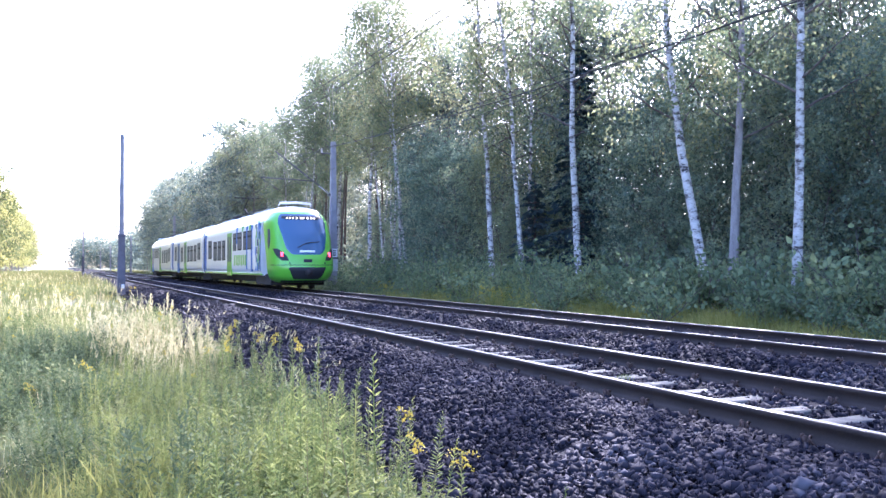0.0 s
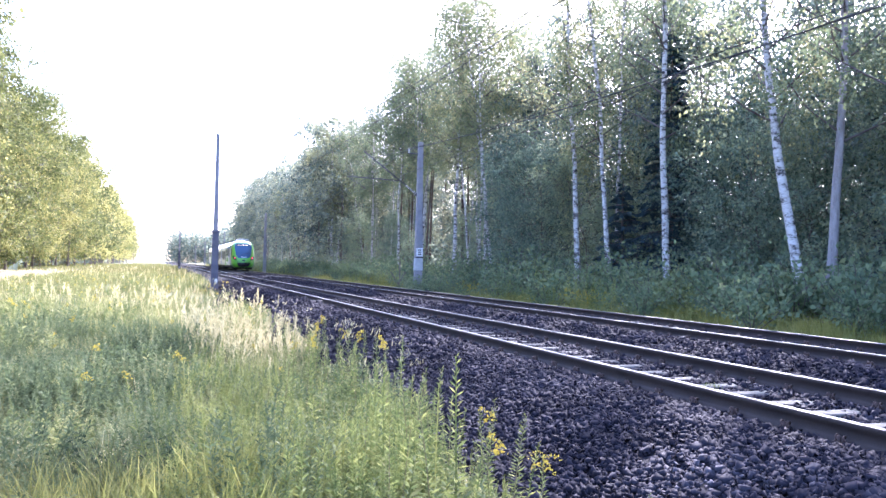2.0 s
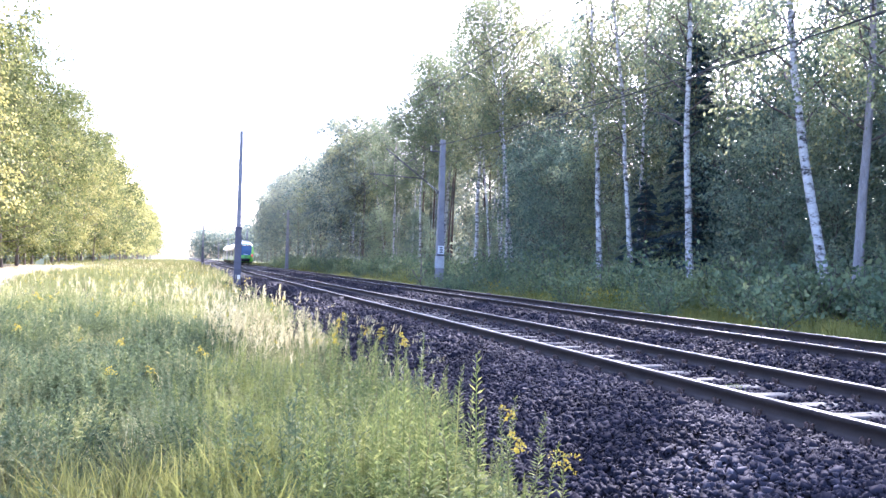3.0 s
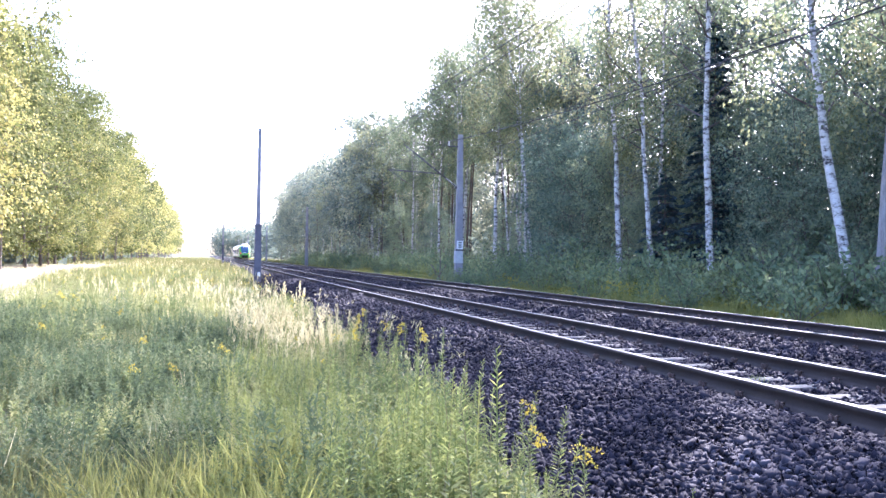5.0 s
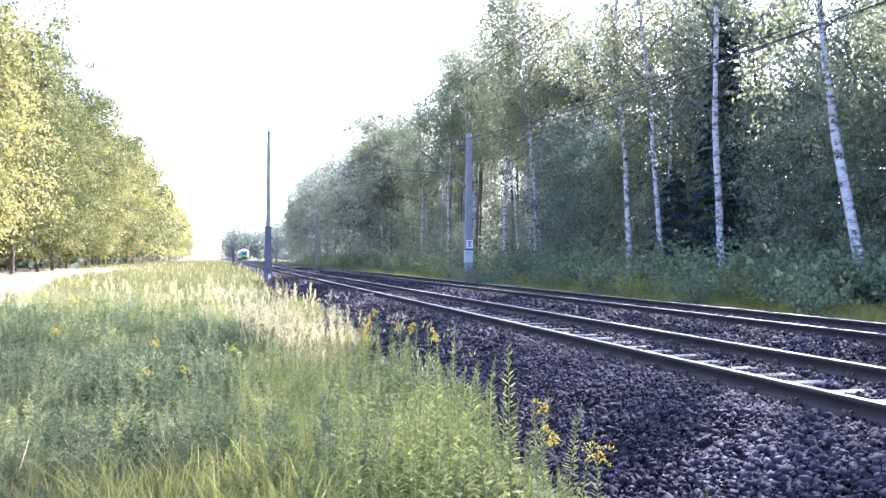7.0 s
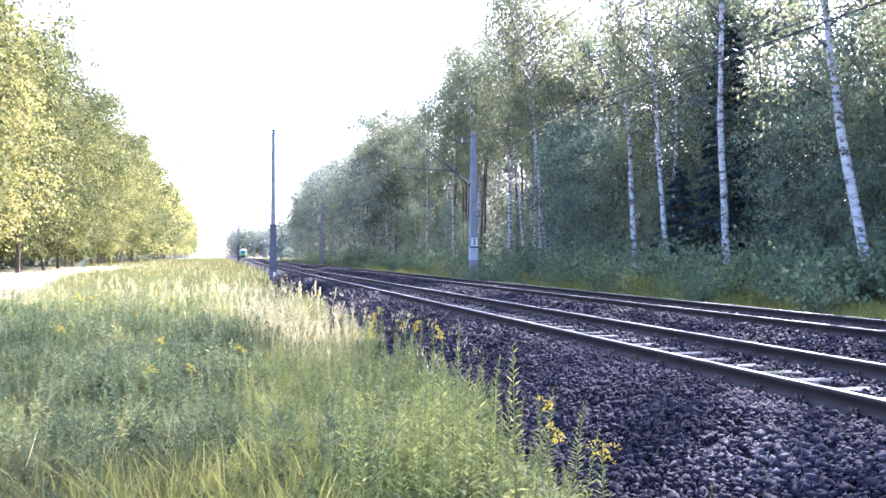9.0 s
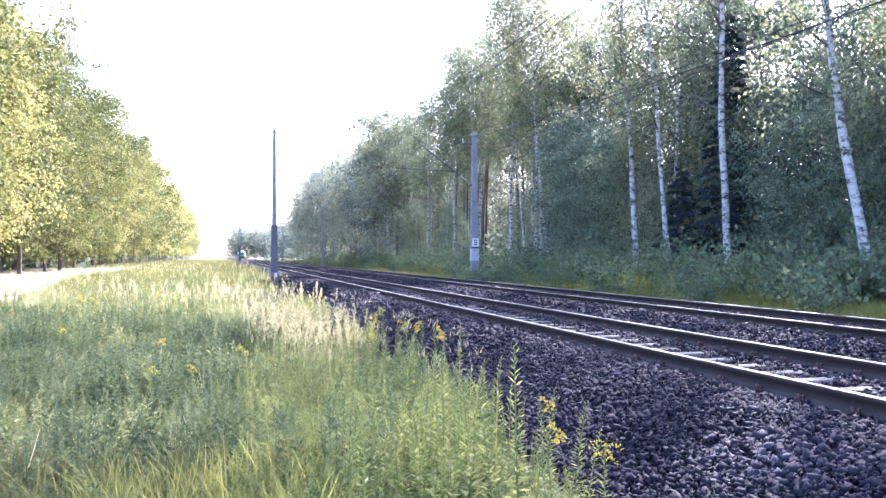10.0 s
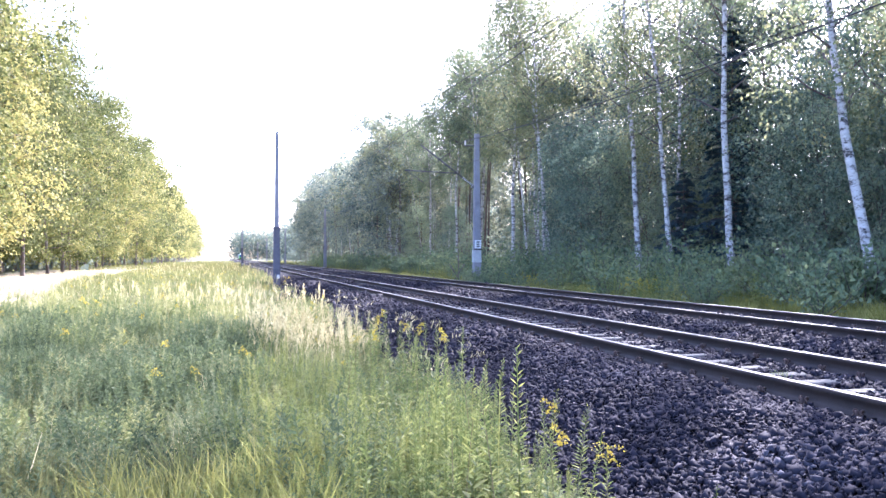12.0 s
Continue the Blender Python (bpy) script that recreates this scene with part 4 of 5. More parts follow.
    spread_of([mound(9, 0.36, 0.55, 24, 0.11, 0.38) for _ in range(4)], "herb_mounds", M_MEADOWLEAF, np.concatenate([spots(520, -8, 2.6, 10, 28, r, off_track), spots(700, -10, 2.8, 26, 90, r, off_track)]), 1.0, "rounded mounds of green weeds in the sunlit meadow", "weeds", 0.06, r)
    spread_of(bushes, "bushy_weeds", M_WEED, spots(300, -6.5, 2.2, 3.4, 14, r, edge), 0.95, "bushy grey-green weeds", "weeds", 0.1, r)
    spread_of(arch, "yellow_grass", M_STRAW, np.concatenate([spots(240, -0.75, 0.55, 3.4, 5.2, r), spots(160, -2.6, -0.6, 3.2, 5.0, r), spots(120, -4.2, -2.4, 4.2, 6.5, r)]), 0.85, "long yellow-green arching grass in the foreground", "grass", 0.15, r)
    rods = [leafy_stem(r.uniform(0.55, 0.9), 74, 0.078, 0.19, r) for _ in range(6)]
    clumps = []
    for _ in range(5):
        g = Geo()
        for k in range(8):
            v, f = scatter(merged(rods[k % 6]), np.array([[r.normal(0, 0.13), r.normal(0, 0.13), 0]]), np.array([r.uniform(0, 6.28)]), np.array([r.uniform(0.6, 1.05)]), r.normal(0, 0.12, (1, 2))).arrays()
            g.add(v, f)
        clumps.append(g)
    spread_of(clumps, "goldenrod_clumps", M_ROD, spots(330, 0.15, 2.5, 3.6, 14, r, lambda x, y, q: edge(x, y, q) & patchy(1.5, 0.0, 1.4)(x, y, q)), 0.85, "thick clumps of yellow-green goldenrod", "weeds", 0.08, r)
    spread_of(bushes, "low_weeds", M_WEED, spots(420, -6, 2.2, 3.2, 12, r, edge), 0.5, "low grey-green weeds under the grass", "weeds", 0.1, r)
    spread_of([merged(w) for w in rods], "goldenrod_stand", M_ROD, spots(260, 0.5, 2.6, 3.4, 14, r, lambda x, y, q: edge(x, y, q) & patchy(1.3, -0.3, 2.6)(x, y, q)), 0.85, "dense yellow-green goldenrod stems", "weeds", 0.1, r)
    spread_of([merged(w) for w in rods], "goldenrod_stand", M_ROD, spots(2000, -9.5, 2.8, 13, 110, r, lambda x, y, q: off_track(x, y, q) & patchy(0.3, -0.1, 4.2)(x, y, q)), 0.7, "yellow-green goldenrod among sunlit grass", "weeds", 0.1, r)
    tops = [plume((0, 0, 0.80), r, 40, 0.09) for _ in range(4)]
    spread_of(tops, "yellow_flowers", M_FLOWER, np.concatenate([spots(22, -6, 1.8, 6, 18, r, edge), spots(260, -8, 2.8, 13, 60, r, off_track), spots(160, 12.8, 15.0, 18, 60, r), spots(90, 13.2, 14.4, 36, 41, r), spots(80, 13.2, 14.2, 24, 27, r)]), 0.95, "small yellow goldenrod flower sprays", "flowers", 0.1, r)
    # bright clumps nearest to the bank
    lush = np.array([(0.95, 4.25), (1.2, 4.45), (1.42, 4.75), (1.62, 5.2), (1.2, 5.1), (0.8, 4.8), (1.78, 5.8), (1.5, 6.0), (1.95, 6.6), (1.7, 7.2), (1.15, 6.3), (2.0, 7.8), (0.95, 5.5), (1.45, 4.2)])
    spread_of(clumps, "goldenrod_clumps", M_ROD, np.column_stack([lush, ground_z(lush[:, 0], lush[:, 1]) - 0.02]), 0.95, "lush yellow-green goldenrod at the foot of the bank", "weeds", 0.06, r)
    # low herbs and brownish grass along the foot of the bank
    rim = lambda x, y, q: edge(x - 0.12, y, q) & (x > 1.0)
    spread_of([mound(9, 0.3, 0.4, 34, 0.075, 0.3) for _ in range(3)], "edge_herbs", M_MEADOWLEAF, spots(190, 1.2, 2.7, 4.2, 16, r, rim), 0.7, "low herbs along the foot of the bank", "weeds", 0.12, r)
    spread_of(fine, "edge_grass", M_DRY, spots(110, 1.3, 2.7, 4.4, 18, r, rim), 0.5, "brownish dry grass along the foot of the bank", "grass", 0.25, r)
    # the nearest goldenrods stand singly at the edge of the stones
    kinds = []
    for i in range(5):
        h = r.uniform(0.75, 0.95)
        stem, leaves = leafy_stem(h, 95, 0.10, 0.16, r)
        top = tagged(new("goldenrod_plant"), "tall single goldenrod with narrow yellow-green leaves at the ballast edge", "plant", "goldenrods at the ballast edge")
        part("stem", stem, M_STEM, top)
        part("leaves", leaves, M_ROD, top, "narrow yellow-green leaves")
        if i in (1, 2):
            tagged(part("flower_spray", plume((0, 0, h), r, 80, 0.13), M_FLOWER, top, "yellow flower spray"), kind="stuff")
        kinds.append(top)
    places = [(1.31, 4.0, 1.0), (1.64, 4.08, 0.78), (1.91, 4.05, 0.72), (1.10, 4.1, 0.8), (1.22, 4.35, 0.8)]
    for i in range(60):
        y = r.uniform(4.6, 13)
        places.append((1.95 - abs(r.normal(0, 0.55)) + 0.03 * y, y, r.uniform(0.6, 1.0)))
    for i, (x, y, s) in enumerate(places):
        m = pose(x, y, float(max(ground_z(x, y), bed_z(x) if x > 2.0 else -1)) - 0.02, 0, 0, r.uniform(0, 360))
        ob = kinds[i] if i < 5 else copy_thing(kinds[(0, 3, 4, 0, 3, 4, 1)[i % 7]], m)
        ob.matrix_basis = m @ Matrix.Scale(s, 4)


build_meadow()

# ---- trees ----


def limb_path(p0, way, length, r, rise=0.1, n=6):
    t = np.linspace(0, 1, n)[:, None]
    w = unit(np.asarray(way, float))
    bend = np.cumsum(r.normal(0, 0.04, (n, 3)), 0) * length
    return np.asarray(p0) + w * t * length + np.array([0, 0, rise]) * length * t ** 2 + bend * t


def grow(r, height, r0, lean, crown_from, spread, n_limbs, n_leaves, leaf, rise, hang, clump=0.3, twigs=7, flat=1.0, wobble=0.07, up=0.9):
    """A tree: (trunk, branchwork, foliage). Leaves sit in close sprays at the twigs of its limbs, with gaps between."""
    z = np.linspace(0, height, 18)
    u = z / height
    wob = np.cumsum(np.cumsum(r.normal(0, 0.035, (18, 2)), 0) * 0.4 + r.normal(0, wobble, (18, 2)), 0) * u[:, None] ** 0.8
    path = np.column_stack([lean[0] * z + wob[:, 0], lean[1] * (z - 0.35 * z * u) + wob[:, 1], z - 0.3])
    radii = r0 * (1.0 - 0.86 * u ** 0.9) * (1 + 0.3 * np.exp(-u * 30)) * r.uniform(0.93, 1.07, 18)
    trunk = Geo().add(*tube(path, radii, 10))
    limbs, c, w = Geo(), [], []
    m = max(3, n_leaves // (n_limbs * (twigs + 1)))
    for i in range(n_limbs):
        t = crown_from + (1 - crown_from) * (i + r.random()) / n_limbs
        p0 = np.array([np.interp(t * height, z, path[:, k]) for k in range(3)])
        a = i * 2.4 + r.normal(0, 0.5)
        k = (t - crown_from) / (1 - crown_from)
        ln = spread * (0.35 + 0.75 * math.sin(math.pi * (0.15 + 0.75 * k))) * r.uniform(0.5, 1.3)
        lp = limb_path(p0, (math.cos(a), math.sin(a), rise + 0.6 * k), ln, r)
        limbs.add(*tube(lp, np.linspace(max(0.012, r0 * 0.28 * (1 - 0.6 * k)), 0.006, len(lp)), 5))
        ends = [(lp[-1], lp[-1] - lp[-2])]
        for _ in range(twigs):
            q = r.integers(2, len(lp))
            sp = limb_path(lp[q], unit(lp[q] - p0) * 0.8 + r.normal(0, 0.8, 3), ln * r.uniform(0.22, 0.5), r, -hang * 0.4, 4)
            limbs.add(*tube(sp, [0.011, 0.008, 0.006, 0.003], 3))
            ends.append((sp[-1] * 0.75 + sp[1] * 0.25, sp[-1] - sp[0]))
        for e, out in ends:
            n = int(m * r.uniform(0.3, 1.7)) + 2
            size = clump * r.uniform(0.7, 1.35)
            d = r.normal(0, 1, (n, 3)) * (size * flat, size * flat, size * 0.6 / flat)
            d += unit(out) * r.uniform(-1.2, 1.0, (n, 1)) * size
            d[:, 2] -= 0.5 * np.hypot(d[:, 0], d[:, 1]) ** 2 / size * 0.5 + hang * r.random(n) ** 2
            c.append(e + d)
            w.append(unit(d) * 0.8 + unit(out) * 0.5)
    c, w = np.concatenate(c), np.concatenate(w)
    way = w + r.normal(0, 0.6, c.shape) + (0, 0, -0.35)
    s = leaf * r.uniform(0.7, 1.3, len(c))
    return trunk, limbs, Geo().add(*leaf_quads(c, way, s * 0.66, s, r, up))


def conifer(r, height, r0, spread, n_whorls, first):
    """A spruce: whorls of drooping boughs, each a flat fan of short dark shoots."""
    trunk = Geo().add(*tube([(0, 0, -0.3), (0.03, 0, height * 0.5), (0, 0.02, height)], [r0, r0 * 0.6, 0.01], 8))
    limbs, c, w = Geo(), [], []
    for i in range(n_whorls):
        t0 = first + (0.98 - first) * i / n_whorls
        for k in range(6):
            t = t0 + r.normal(0, 0.4) * (0.98 - first) / n_whorls
            a = k * 1.05 + i * 0.5 + r.normal(0, 0.2)
            ln = spread * (1.02 - t) ** 0.8 * r.uniform(0.7, 1.15)
            lp = limb_path((0, 0, t * height), (math.cos(a), math.sin(a), 0.15), ln, r, -0.35, 6)
            limbs.add(*tube(lp, np.linspace(0.02, 0.005, 6), 4))
            n = int(30 + 90 * ln)
            v = r.random(n) ** 0.7
            q = np.stack([np.interp(v * 5, range(6), lp[:, j]) for j in range(3)], -1)
            side = np.array([-math.sin(a), math.cos(a), 0]) * r.choice([-1, 1], n)[:, None]
            reach = (1.1 - v)[:, None] * 0.32 * ln * r.random((n, 1))
            c.append(q + side * reach - np.array([0, 0, 1]) * (reach * 0.35 + r.random((n, 1)) * 0.08))
            w.append(side * 0.8 + np.array([math.cos(a), math.sin(a), -0.35]))
    c, w = np.concatenate(c), np.concatenate(w)
    s = 0.2 * r.uniform(0.6, 1.3, len(c))
    return trunk, limbs, Geo().add(*leaf_quads(c, w + r.normal(0, 0.25, c.shape), s * 0.4, s, r, 1.2))


def tree(name, label, category, group, geos, bark, leaf_mat, limb_mat=None):
    top = tagged(new(name), label, category, group)
    trunk, limbs, leaves = geos
    part("trunk", trunk, bark, top, smooth=True)
    tagged(part("branchwork", limbs, limb_mat or M_LIMB, top, "thin dark limbs"), kind="stuff" if name == "spruce" else "")
    part("crown", leaves, leaf_mat, top, "loose crown of small leaves")
    return top


def put(ob, x, y, turn=0.0, size=1.0):
    ob.matrix_basis = pose(x, y, float(ground_z(x, y)), 0, 0, turn) @ Matrix.Scale(size, 4)
    return ob


def stand_of(kinds, r):
    """Sets the first of each kind itself, and copies after that."""
    unused = {id(k) for k in kinds}

    def stand(kind, x, y, size):
        m = pose(x, y, float(ground_z(x, y)), 0, 0, r.uniform(0, 360)) @ Matrix.Scale(size, 4)
        ob = kind if id(kind) in unused else copy_thing(kind, m)
        unused.discard(id(kind))
        ob.matrix_basis = m
    return stand


def build_right_wood():
    r = np.random.default_rng(5)
    # white birches of the front row: x, y, trunk radius, lean along the line, height, first limbs
    # the first seven are heightened, with unseen tops, to cast shade on the foreground
    front = [(17.0, 19.2, 0.155, 0.27, 22, 0.25), (17.6, 19.1, 0.14, -0.02, 22, 0.23), (17.0, 16.2, 0.14, -0.05, 22, 0.25), (18.0, 27.6, 0.155, 0.07, 23, 0.27),
             (18.4, 32.6, 0.13, 0.16, 22, 0.28), (19.6, 34.2, 0.11, -0.02, 21, 0.32), (17.8, 34.4, 0.145, 0.14, 22, 0.28), (18.0, 52.3, 0.15, 0.02, 18.5, 0.42),
             (18.2, 61.0, 0.10, 0.05, 17, 0.5), (18.0, 66.0, 0.11, 0.1, 17, 0.5), (18.6, 78.0, 0.12, -0.04, 15, 0.5), (17.8, 46.0, 0.10, 0.04, 18.5, 0.5), (18.3, 96.0, 0.13, 0.05, 16, 0.45)]
    for x, y, r0, ln, h, cf in front:
        put(tree("birch", "grey-barked slender birch with a thin crown" if x == 17.6 else "white-barked birch with a leaning trunk and thin crown" if abs(ln) > 0.1 else "straight white-barked birch with a thin drooping crown", "birch", "birches at the wood's edge",
                 grow(r, h, r0, (0.0, ln), cf, 3.2, 34, 10500, 0.115, 0.55, 0.8, 0.2, 8, 1.0, 0.09), M_GREYBARK if x == 17.6 else M_BIRCH, M_BIRCHLEAF), x, y)
    # slim birches, pines and broadleaf trees behind them, from a few kinds
    slim = [tree("birch", "slim pale birch among darker trees", "birch", "birches in the wood", grow(r, r.uniform(16, 20), r.uniform(0.07, 0.11), (r.normal(0, 0.05), r.normal(0, 0.06)), 0.5, 2.5, 20, 3600, 0.14, 0.45, 0.7, 0.28, 6, 1.0, 0.13), M_BIRCH, M_BIRCHLEAF) for _ in range(5)]
    dark = [tree("broadleaf_tree", "dark green broadleaf tree in the wood's shade", "tree", "trees in the wood", grow(r, r.uniform(14, 17), 0.13, (0, r.normal(0, 0.04)), cf, 3.9, 30, 10500, 0.19, 0.1, 0.1, 0.33, 7, 1.3), M_BARK, M_DARKLEAF) for cf in (0.08, 0.16, 0.24)]
    deep = [tree("broadleaf_tree", "tall broadleaf tree deep in the wood", "tree", "trees in the wood", grow(r, r.uniform(16, 19), 0.14, (0, r.normal(0, 0.03)), cf, 4.0, 24, 5200, 0.27, 0.15, 0.15, 0.42, 6, 1.3), M_BARK, M_DARKLEAF) for cf in (0.12, 0.24, 0.36)]
    hazel = [tree("hazel", "young blue-green hazel leafy down to the ground", "tree", "young trees under the birches", grow(r, r.uniform(7.0, 8.4), 0.055, (r.normal(0, 0.04), r.normal(0, 0.04)), 0.05, 2.3, 34, 9800, 0.125, 0.35, 0.05, 0.24, 7, 1.35), M_BARK, M_HAZEL) for _ in range(3)]
    pine = [tree("pine", "straight red-brown pine trunk with a high crown", "pine", "pines in the wood", grow(r, r.uniform(17, 19), 0.13, (r.normal(0, 0.02), r.normal(0, 0.02)), 0.68, 2.4, 14, 2600, 0.2, 0.3, 0.05, 0.36, 5, 1.3, 0.03), M_PINEBARK, M_DARKLEAF) for _ in range(2)]
    spruce = [tree("spruce", "dark blue-green spruce with drooping boughs", "spruce", "spruces under the birches", conifer(r, h, 0.11, sp, nw, f), M_BARK, M_SPRUCE) for h, sp, nw, f in ((12.0, 2.2, 26, 0.14), (5.8, 1.7, 16, 0.05))]
    stand = stand_of(slim + dark + deep + hazel + pine + spruce, r)
    for x, y, k, s in ((19.2, 44.0, 0, 1.05), (19.0, 40.6, 1, 1.0), (20.2, 38.2, 2, 0.9), (20.6, 47.5, 2, 1.0), (21.2, 27.6, 0, 1.0), (20.6, 25.4, 1, 0.85), (21.8, 29.6, 2, 0.95), (20.3, 23.0, 2, 0.8), (21.4, 21.0, 0, 0.95),
                       (20.2, 18.6, 1, 0.75), (21.2, 16.4, 2, 0.9), (20.0, 14.2, 0, 0.75), (20.8, 12.0, 1, 0.95), (21.6, 9.0, 2, 0.9), (19.4, 55.5, 1, 0.6), (19.8, 71.0, 2, 0.7), (19.5, 86.0, 0, 0.8), (20.0, 34.8, 1, 0.6), (22.6, 36.0, 0, 0.95), (22.4, 32.0, 1, 1.05), (22.6, 24.0, 2, 1.15), (22.8, 18.6, 0, 1.1), (22.9, 14.6, 1, 1.1)):
        stand(hazel[k], x, y, s)
    for x, y, k, s in ((20.8, 31.9, 0, 1.0), (19.5, 33.6, 1, 0.95), (20.1, 30.6, 1, 0.6), (23.5, 21.6, 0, 1.0), (24.0, 40.0, 0, 1.05)):
        stand(spruce[k], x, y, s)
    for i in range(14):
        stand(pine[i % 2], r.uniform(20.5, 28), 50 + 42 * (i + r.random()) / 14, r.uniform(0.9, 1.1))
    for i in range(24):
        y = 42 + 70 * (i + r.random()) / 24
        stand(slim[i % 5], r.uniform(18.3, 23), y, r.uniform(0.85, 1.1) if y < 72 else r.uniform(0.75, 0.95))
    for x, y, k, s in ((26.0, 23.5, 1, 1.0), (23.0, 51.5, 1, 0.95), (25.5, 45.0, 2, 1.0), (27.0, 31.0, 0, 1.0), (24.6, 34.5, 1, 0.9)):
        stand(dark[k], x, y, s)
    for i in range(7):
        stand(slim[i % 5], r.uniform(18.4, 19.5), 112 + 110 * (i + r.random()) / 7, r.uniform(0.7, 0.85))
    for i in range(34):
        stand(deep[i % 3], r.uniform(18.3, 22.5), 92 + 132 * (i + r.random()) / 34, r.uniform(0.85, 1.1))
    for i in range(24):
        y = 3 + 118 * ((i + r.random()) / 24) ** 1.2
        stand(dark[i % 3], r.uniform(22.5, 27), y, r.uniform(0.75, 0.98))
    for i in range(64):
        y = -4 + 230 * ((i + r.random()) / 64) ** 1.25
        stand(deep[i % 3], r.uniform(26, 40), y, r.uniform(0.8, 1.05) * (0.78 if y < 60 else 0.88))


build_right_wood()


def build_left_wood():
    r = np.random.default_rng(9)
    label, group = "sunlit yellow-green oak at the wood's edge beside the sandy track", "trees beside the sandy track"
    kinds = [tree("oak", label, "tree", group, grow(r, r.uniform(20, 22), 0.16, (r.normal(0, 0.03), r.normal(0, 0.03)), cf, 4.7, 42, 15500, 0.24, 0.12, 0.1, 0.36, 8, 1.35), M_BARK, mat) for cf, mat in ((0.09, M_SUNLEAF), (0.12, M_SUNLEAF), (0.15, M_OAKDARK), (0.1, M_SUNLEAF))]
    rough = [tree("oak", label, "tree", group, grow(r, r.uniform(20, 23), 0.16, (0.02, 0.02), cf, 4.6, 30, 4200, 0.42, 0.2, 0.2, 0.5, 6, 1.3), M_BARK, mat) for cf, mat in ((0.12, M_SUNLEAF), (0.16, M_OAKDARK))]
    stand = stand_of(kinds + rough, r)
    for x, y, k, s in ((-15.6, 46.5, 0, 1.02), (-16.6, 53.5, 1, 1.1), (-17.6, 60.0, 2, 1.12), (-20.5, 50.0, 1, 1.1), (-21.5, 58.0, 0, 1.15)):
        stand(kinds[k], x, y, s)
    for row, x in enumerate((-18.3, -22.0, -26.5, -31.0)):
        y, n = 66.0 + row * 2, row
        while y < 560:
            near = y < 190 and row < 2
            stand(kinds[n % 4] if near else rough[n % 2], x + r.normal(0, 0.9), y, r.uniform(0.95, 1.22))
            n += 1
            y += r.uniform(3.4, 6.5) * (1 + y / 120) * (1 if row < 2 else 1.5)


build_left_wood()


def leaf_bank(name, label, boxes, mat, leaf, per, r):
    """Far woods and thickets as countless loose leaf clumps."""
    g = Geo()
    for x0, x1, y0, y1, h0, h1, n in boxes:
        cx, cy = r.uniform(x0, x1, n), r.uniform(y0, y1, n)
        top = h0 + (h1 - h0) * (0.5 + 0.25 * np.sin(cx * 0.21 + cy * 0.13) + 0.25 * r.random(n))
        cz = top * r.random(n) ** 0.8 - 0.6
        c = np.repeat(np.stack([cx, cy, cz], -1), per, 0) + r.normal(0, leaf * 2.2, (n * per, 3))
        s = leaf * r.uniform(0.7, 1.4, len(c))
        g.add(*leaf_quads(c, r.normal(size=c.shape), s * 0.65, s, r))
    return tagged(part(name, g, mat), label, "wood", kind="stuff")


r_bank = np.random.default_rng(31)
# leaf banks added behind the trees to block sky gaps and darken the depth
leaf_bank("understorey", "dense dark undergrowth inside the birch wood", [(21, 30, 2, 225, 2, 4.5, 2400), (27, 40, 0, 90, 2, 6, 2400), (40, 46, -20, 110, 6, 10, 3600), (40, 48, 100, 240, 6, 12, 1200)], M_DARKLEAF, 0.33, 11, r_bank)
# the last, low box is added only to darken the left wood's interior
leaf_bank("far_woods", "distant woods, and leaf banks added behind the left wood to darken it", [(24, 160, 380, 420, 10, 17, 4200), (6, 70, 690, 740, 17, 25, 2600), (-60, -24, 540, 620, 14, 20, 1200), (-60, -36, 40, 330, 10, 20, 2200), (-36, -25, 60, 300, 2, 5, 900)], M_DARKLEAF, 1.35, 7, r_bank)


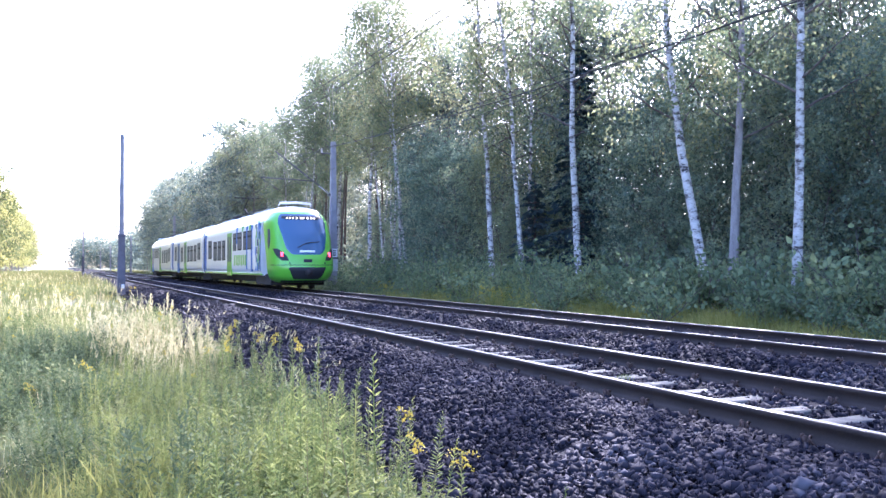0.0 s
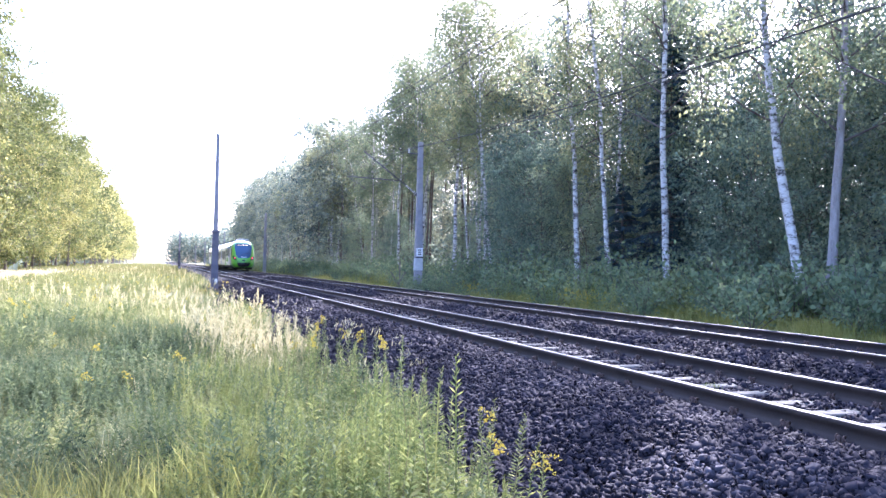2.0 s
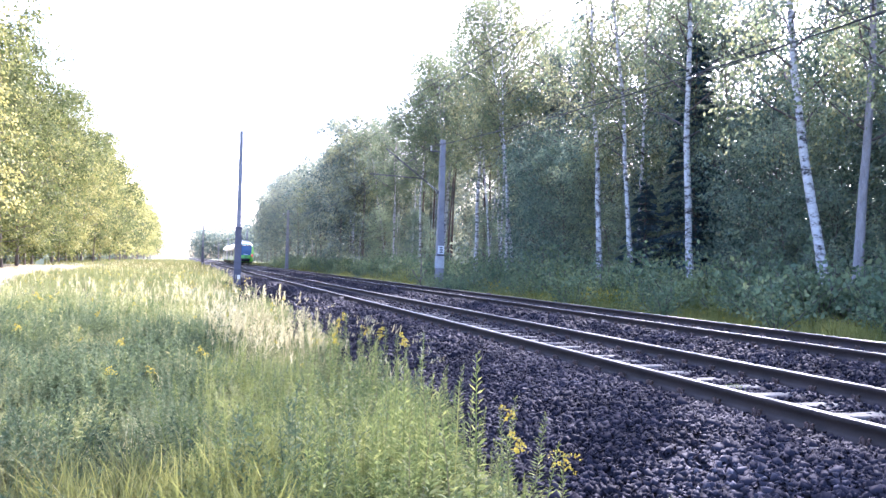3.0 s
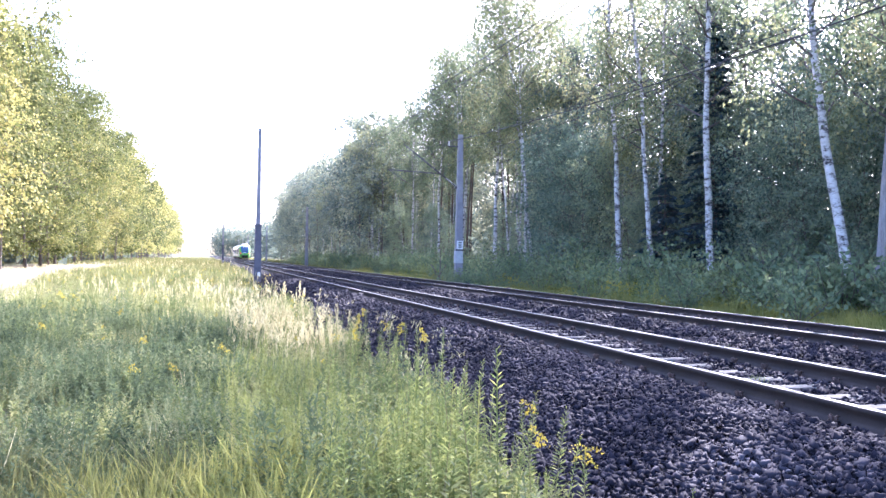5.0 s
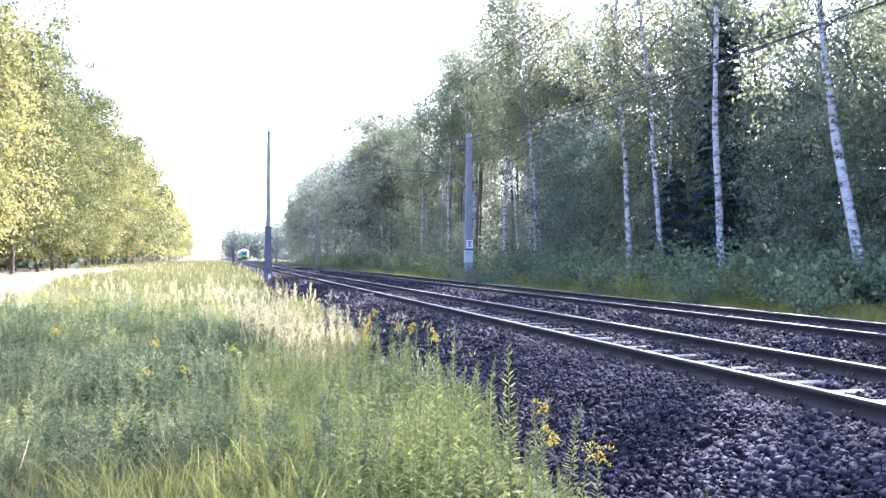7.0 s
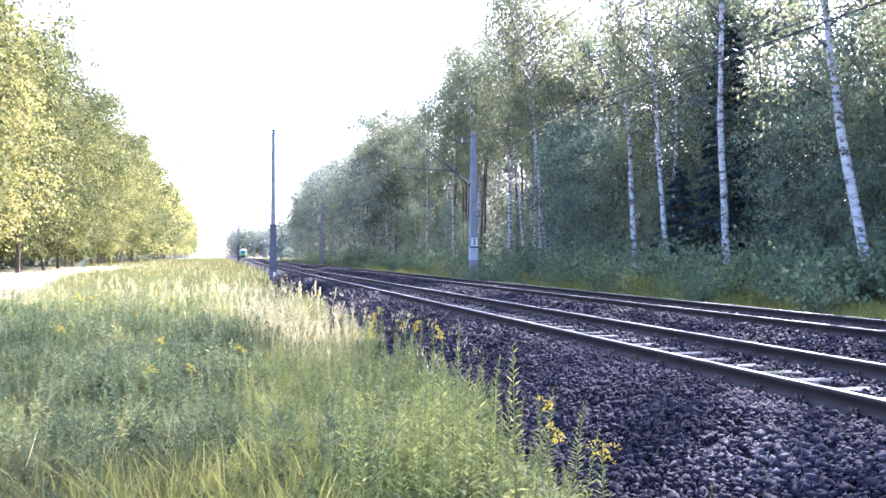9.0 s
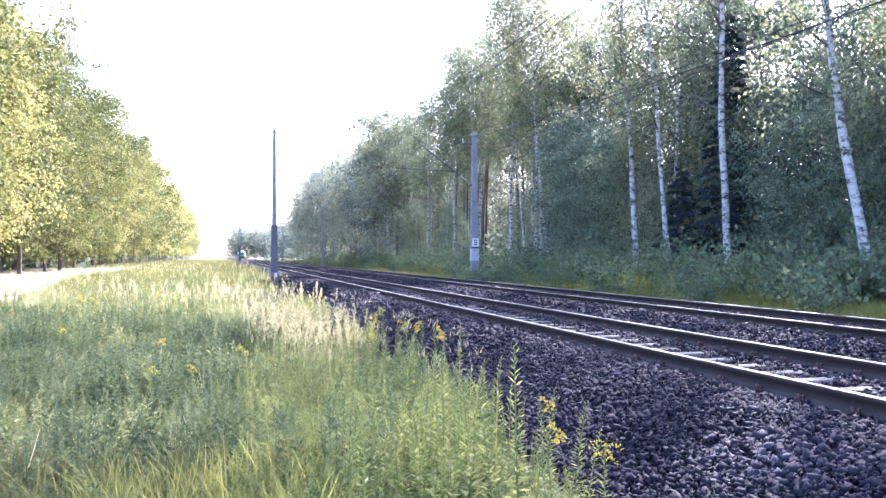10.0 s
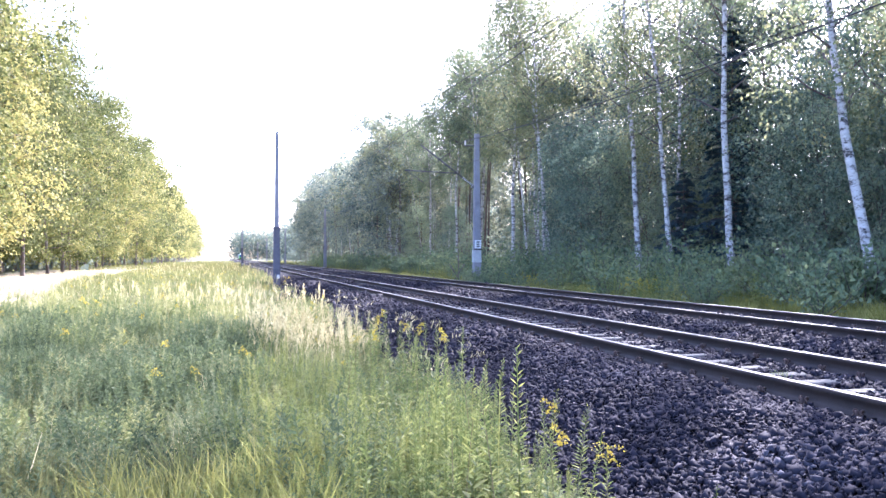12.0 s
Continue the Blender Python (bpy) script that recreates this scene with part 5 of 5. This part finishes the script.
def build_verge():
    r = np.random.default_rng(77)
    keep = lambda x, y, q: x > 12.2 + q.normal(0, 0.15, len(x))
    # the near verge takes the lighter straw colour to make up for missing sunlight
    spread_of([tuft(11, 0.6, 0.008, 0.15, 0.45, r) for _ in range(5)], "verge_grass", M_STRAW, spots(3600, 12.0, 17.0, 8, 80, r, keep), 0.95, "green grass between the track and the birches", "grass", 0.2, r)
    spread_of([tuft(9, 0.8, 0.03, 0.3, 0.45, r) for _ in range(4)], "verge_grass", M_GRASS, spots(2600, 12.0, 18.5, 78, 330, r, keep), 0.9, "green grass farther along the track", "grass", 0.2, r)
    rods = [merged(leafy_stem(r.uniform(0.7, 1.0), 40, 0.12, 0.2, r)) for _ in range(4)]
    spread_of(rods, "verge_weeds", M_ROD, spots(3600, 12.4, 17.5, 8, 130, r, lambda x, y, q: keep(x, y, q) & patchy(0.35, -0.2, 0.5)(x, y, q)), 1.4, "yellow-green weeds beside the far track", "weeds", 0.12, r)
    # patches of yellow tufts put the verge's sun patches into the grass colour
    spread_of([tuft(12, 0.6, 0.007, 0.12, 0.6, r) for _ in range(4)], "verge_straw", M_STRAW, spots(2300, 12.4, 15.6, 12, 110, r, lambda x, y, q: keep(x, y, q) & patchy(0.4, 0.0, 2.2)(x, y, q)), 1.1, "yellow grass tufts standing in for sun patches beside the far track", "grass", 0.2, r)
    shrubs = []
    for _ in range(4):
        n = 12
        stems, c = Geo(), []
        for k in range(n):
            lp = limb_path((0, 0, 0), (r.normal(0, 0.55), r.normal(0, 0.55), 1), r.uniform(0.9, 1.7), r, -0.1)
            stems.add(*tube(lp, np.linspace(0.014, 0.004, len(lp)), 4))
            t = 0.2 + 0.8 * r.random(48)
            c.append(np.stack([np.interp(t * 5, range(6), lp[:, j]) for j in range(3)], -1) + r.normal(0, 0.13, (48, 3)))
        c = np.concatenate(c)
        s = 0.13 * r.uniform(0.7, 1.3, len(c))
        shrubs.append((stems, Geo().add(*leaf_quads(c, r.normal(size=c.shape) + (0, 0, 0.3), s * 0.55, s, r))))
    kinds = []
    for stems, leaves in shrubs:
        top = tagged(new("shrub"), "leafy blue-green shrub at the foot of the birches", "shrub", "shrubs along the wood")
        part("twig_frame", stems, M_LIMB, top)
        part("leaves", leaves, M_SHRUB, top, "blue-green leaves")
        kinds.append(top)
    # low bushes round the foot of the signed mast
    for x, y, k, s in ((12.0, 39.6, 0, 0.85), (12.5, 38.6, 1, 0.8), (11.95, 41.0, 2, 0.75), (12.7, 40.4, 3, 0.9), (13.4, 39.8, 1, 1.1), (13.6, 42.0, 2, 1.2), (12.6, 44.0, 0, 0.8), (13.0, 36.8, 3, 0.7)):
        copy_thing(kinds[k], pose(x, y, float(max(ground_z(x, y), bed_z(x))) - 0.03, 0, 0, r.uniform(0, 360)) @ Matrix.Scale(s, 4))
    for i in range(240):
        y = 9 + 150 * ((i + r.random()) / 240) ** 1.4
        x = r.uniform(15.2, 18.2) if i % 6 else r.uniform(13.2, 15.0)
        m = pose(x, y, float(ground_z(x, y)), 0, 0, r.uniform(0, 360)) @ Matrix.Scale(r.uniform(0.75, 1.45) * (1.1 if x > 15 else 0.8), 4)
        (kinds[i] if i < 4 else copy_thing(kinds[i % 4], m)).matrix_basis = m


build_verge()


def build_stakes():
    """Crossed grey stakes and an upright one in the weeds by the mast."""
    top = tagged(new("wooden_stakes"), "crossed weathered wooden stakes standing in the weeds", "stakes")
    top.matrix_basis = pose(13.1, 48.0, float(ground_z(13.1, 48.0)))
    for a, b in (((-0.5, 0, -0.1), (0.45, 0.05, 1.35)), ((0.5, 0.06, -0.1), (-0.45, 0.1, 1.35)), ((0.1, 0.15, -0.1), (0.12, 0.15, 1.9))):
        part("stake", rod(a, b, 0.035, 0.03, 6), M_BARK, top)


build_stakes()


def motions():
    # the train draws away along the far track, slowly gaining speed
    walk(train, [(t, pose(FAR_LINE, 35.8 + 34.9 * t + 0.5 * t * t + 0.025 * t ** 3, 0)) for t in [k * 0.5 for k in range(25)]])


motions()
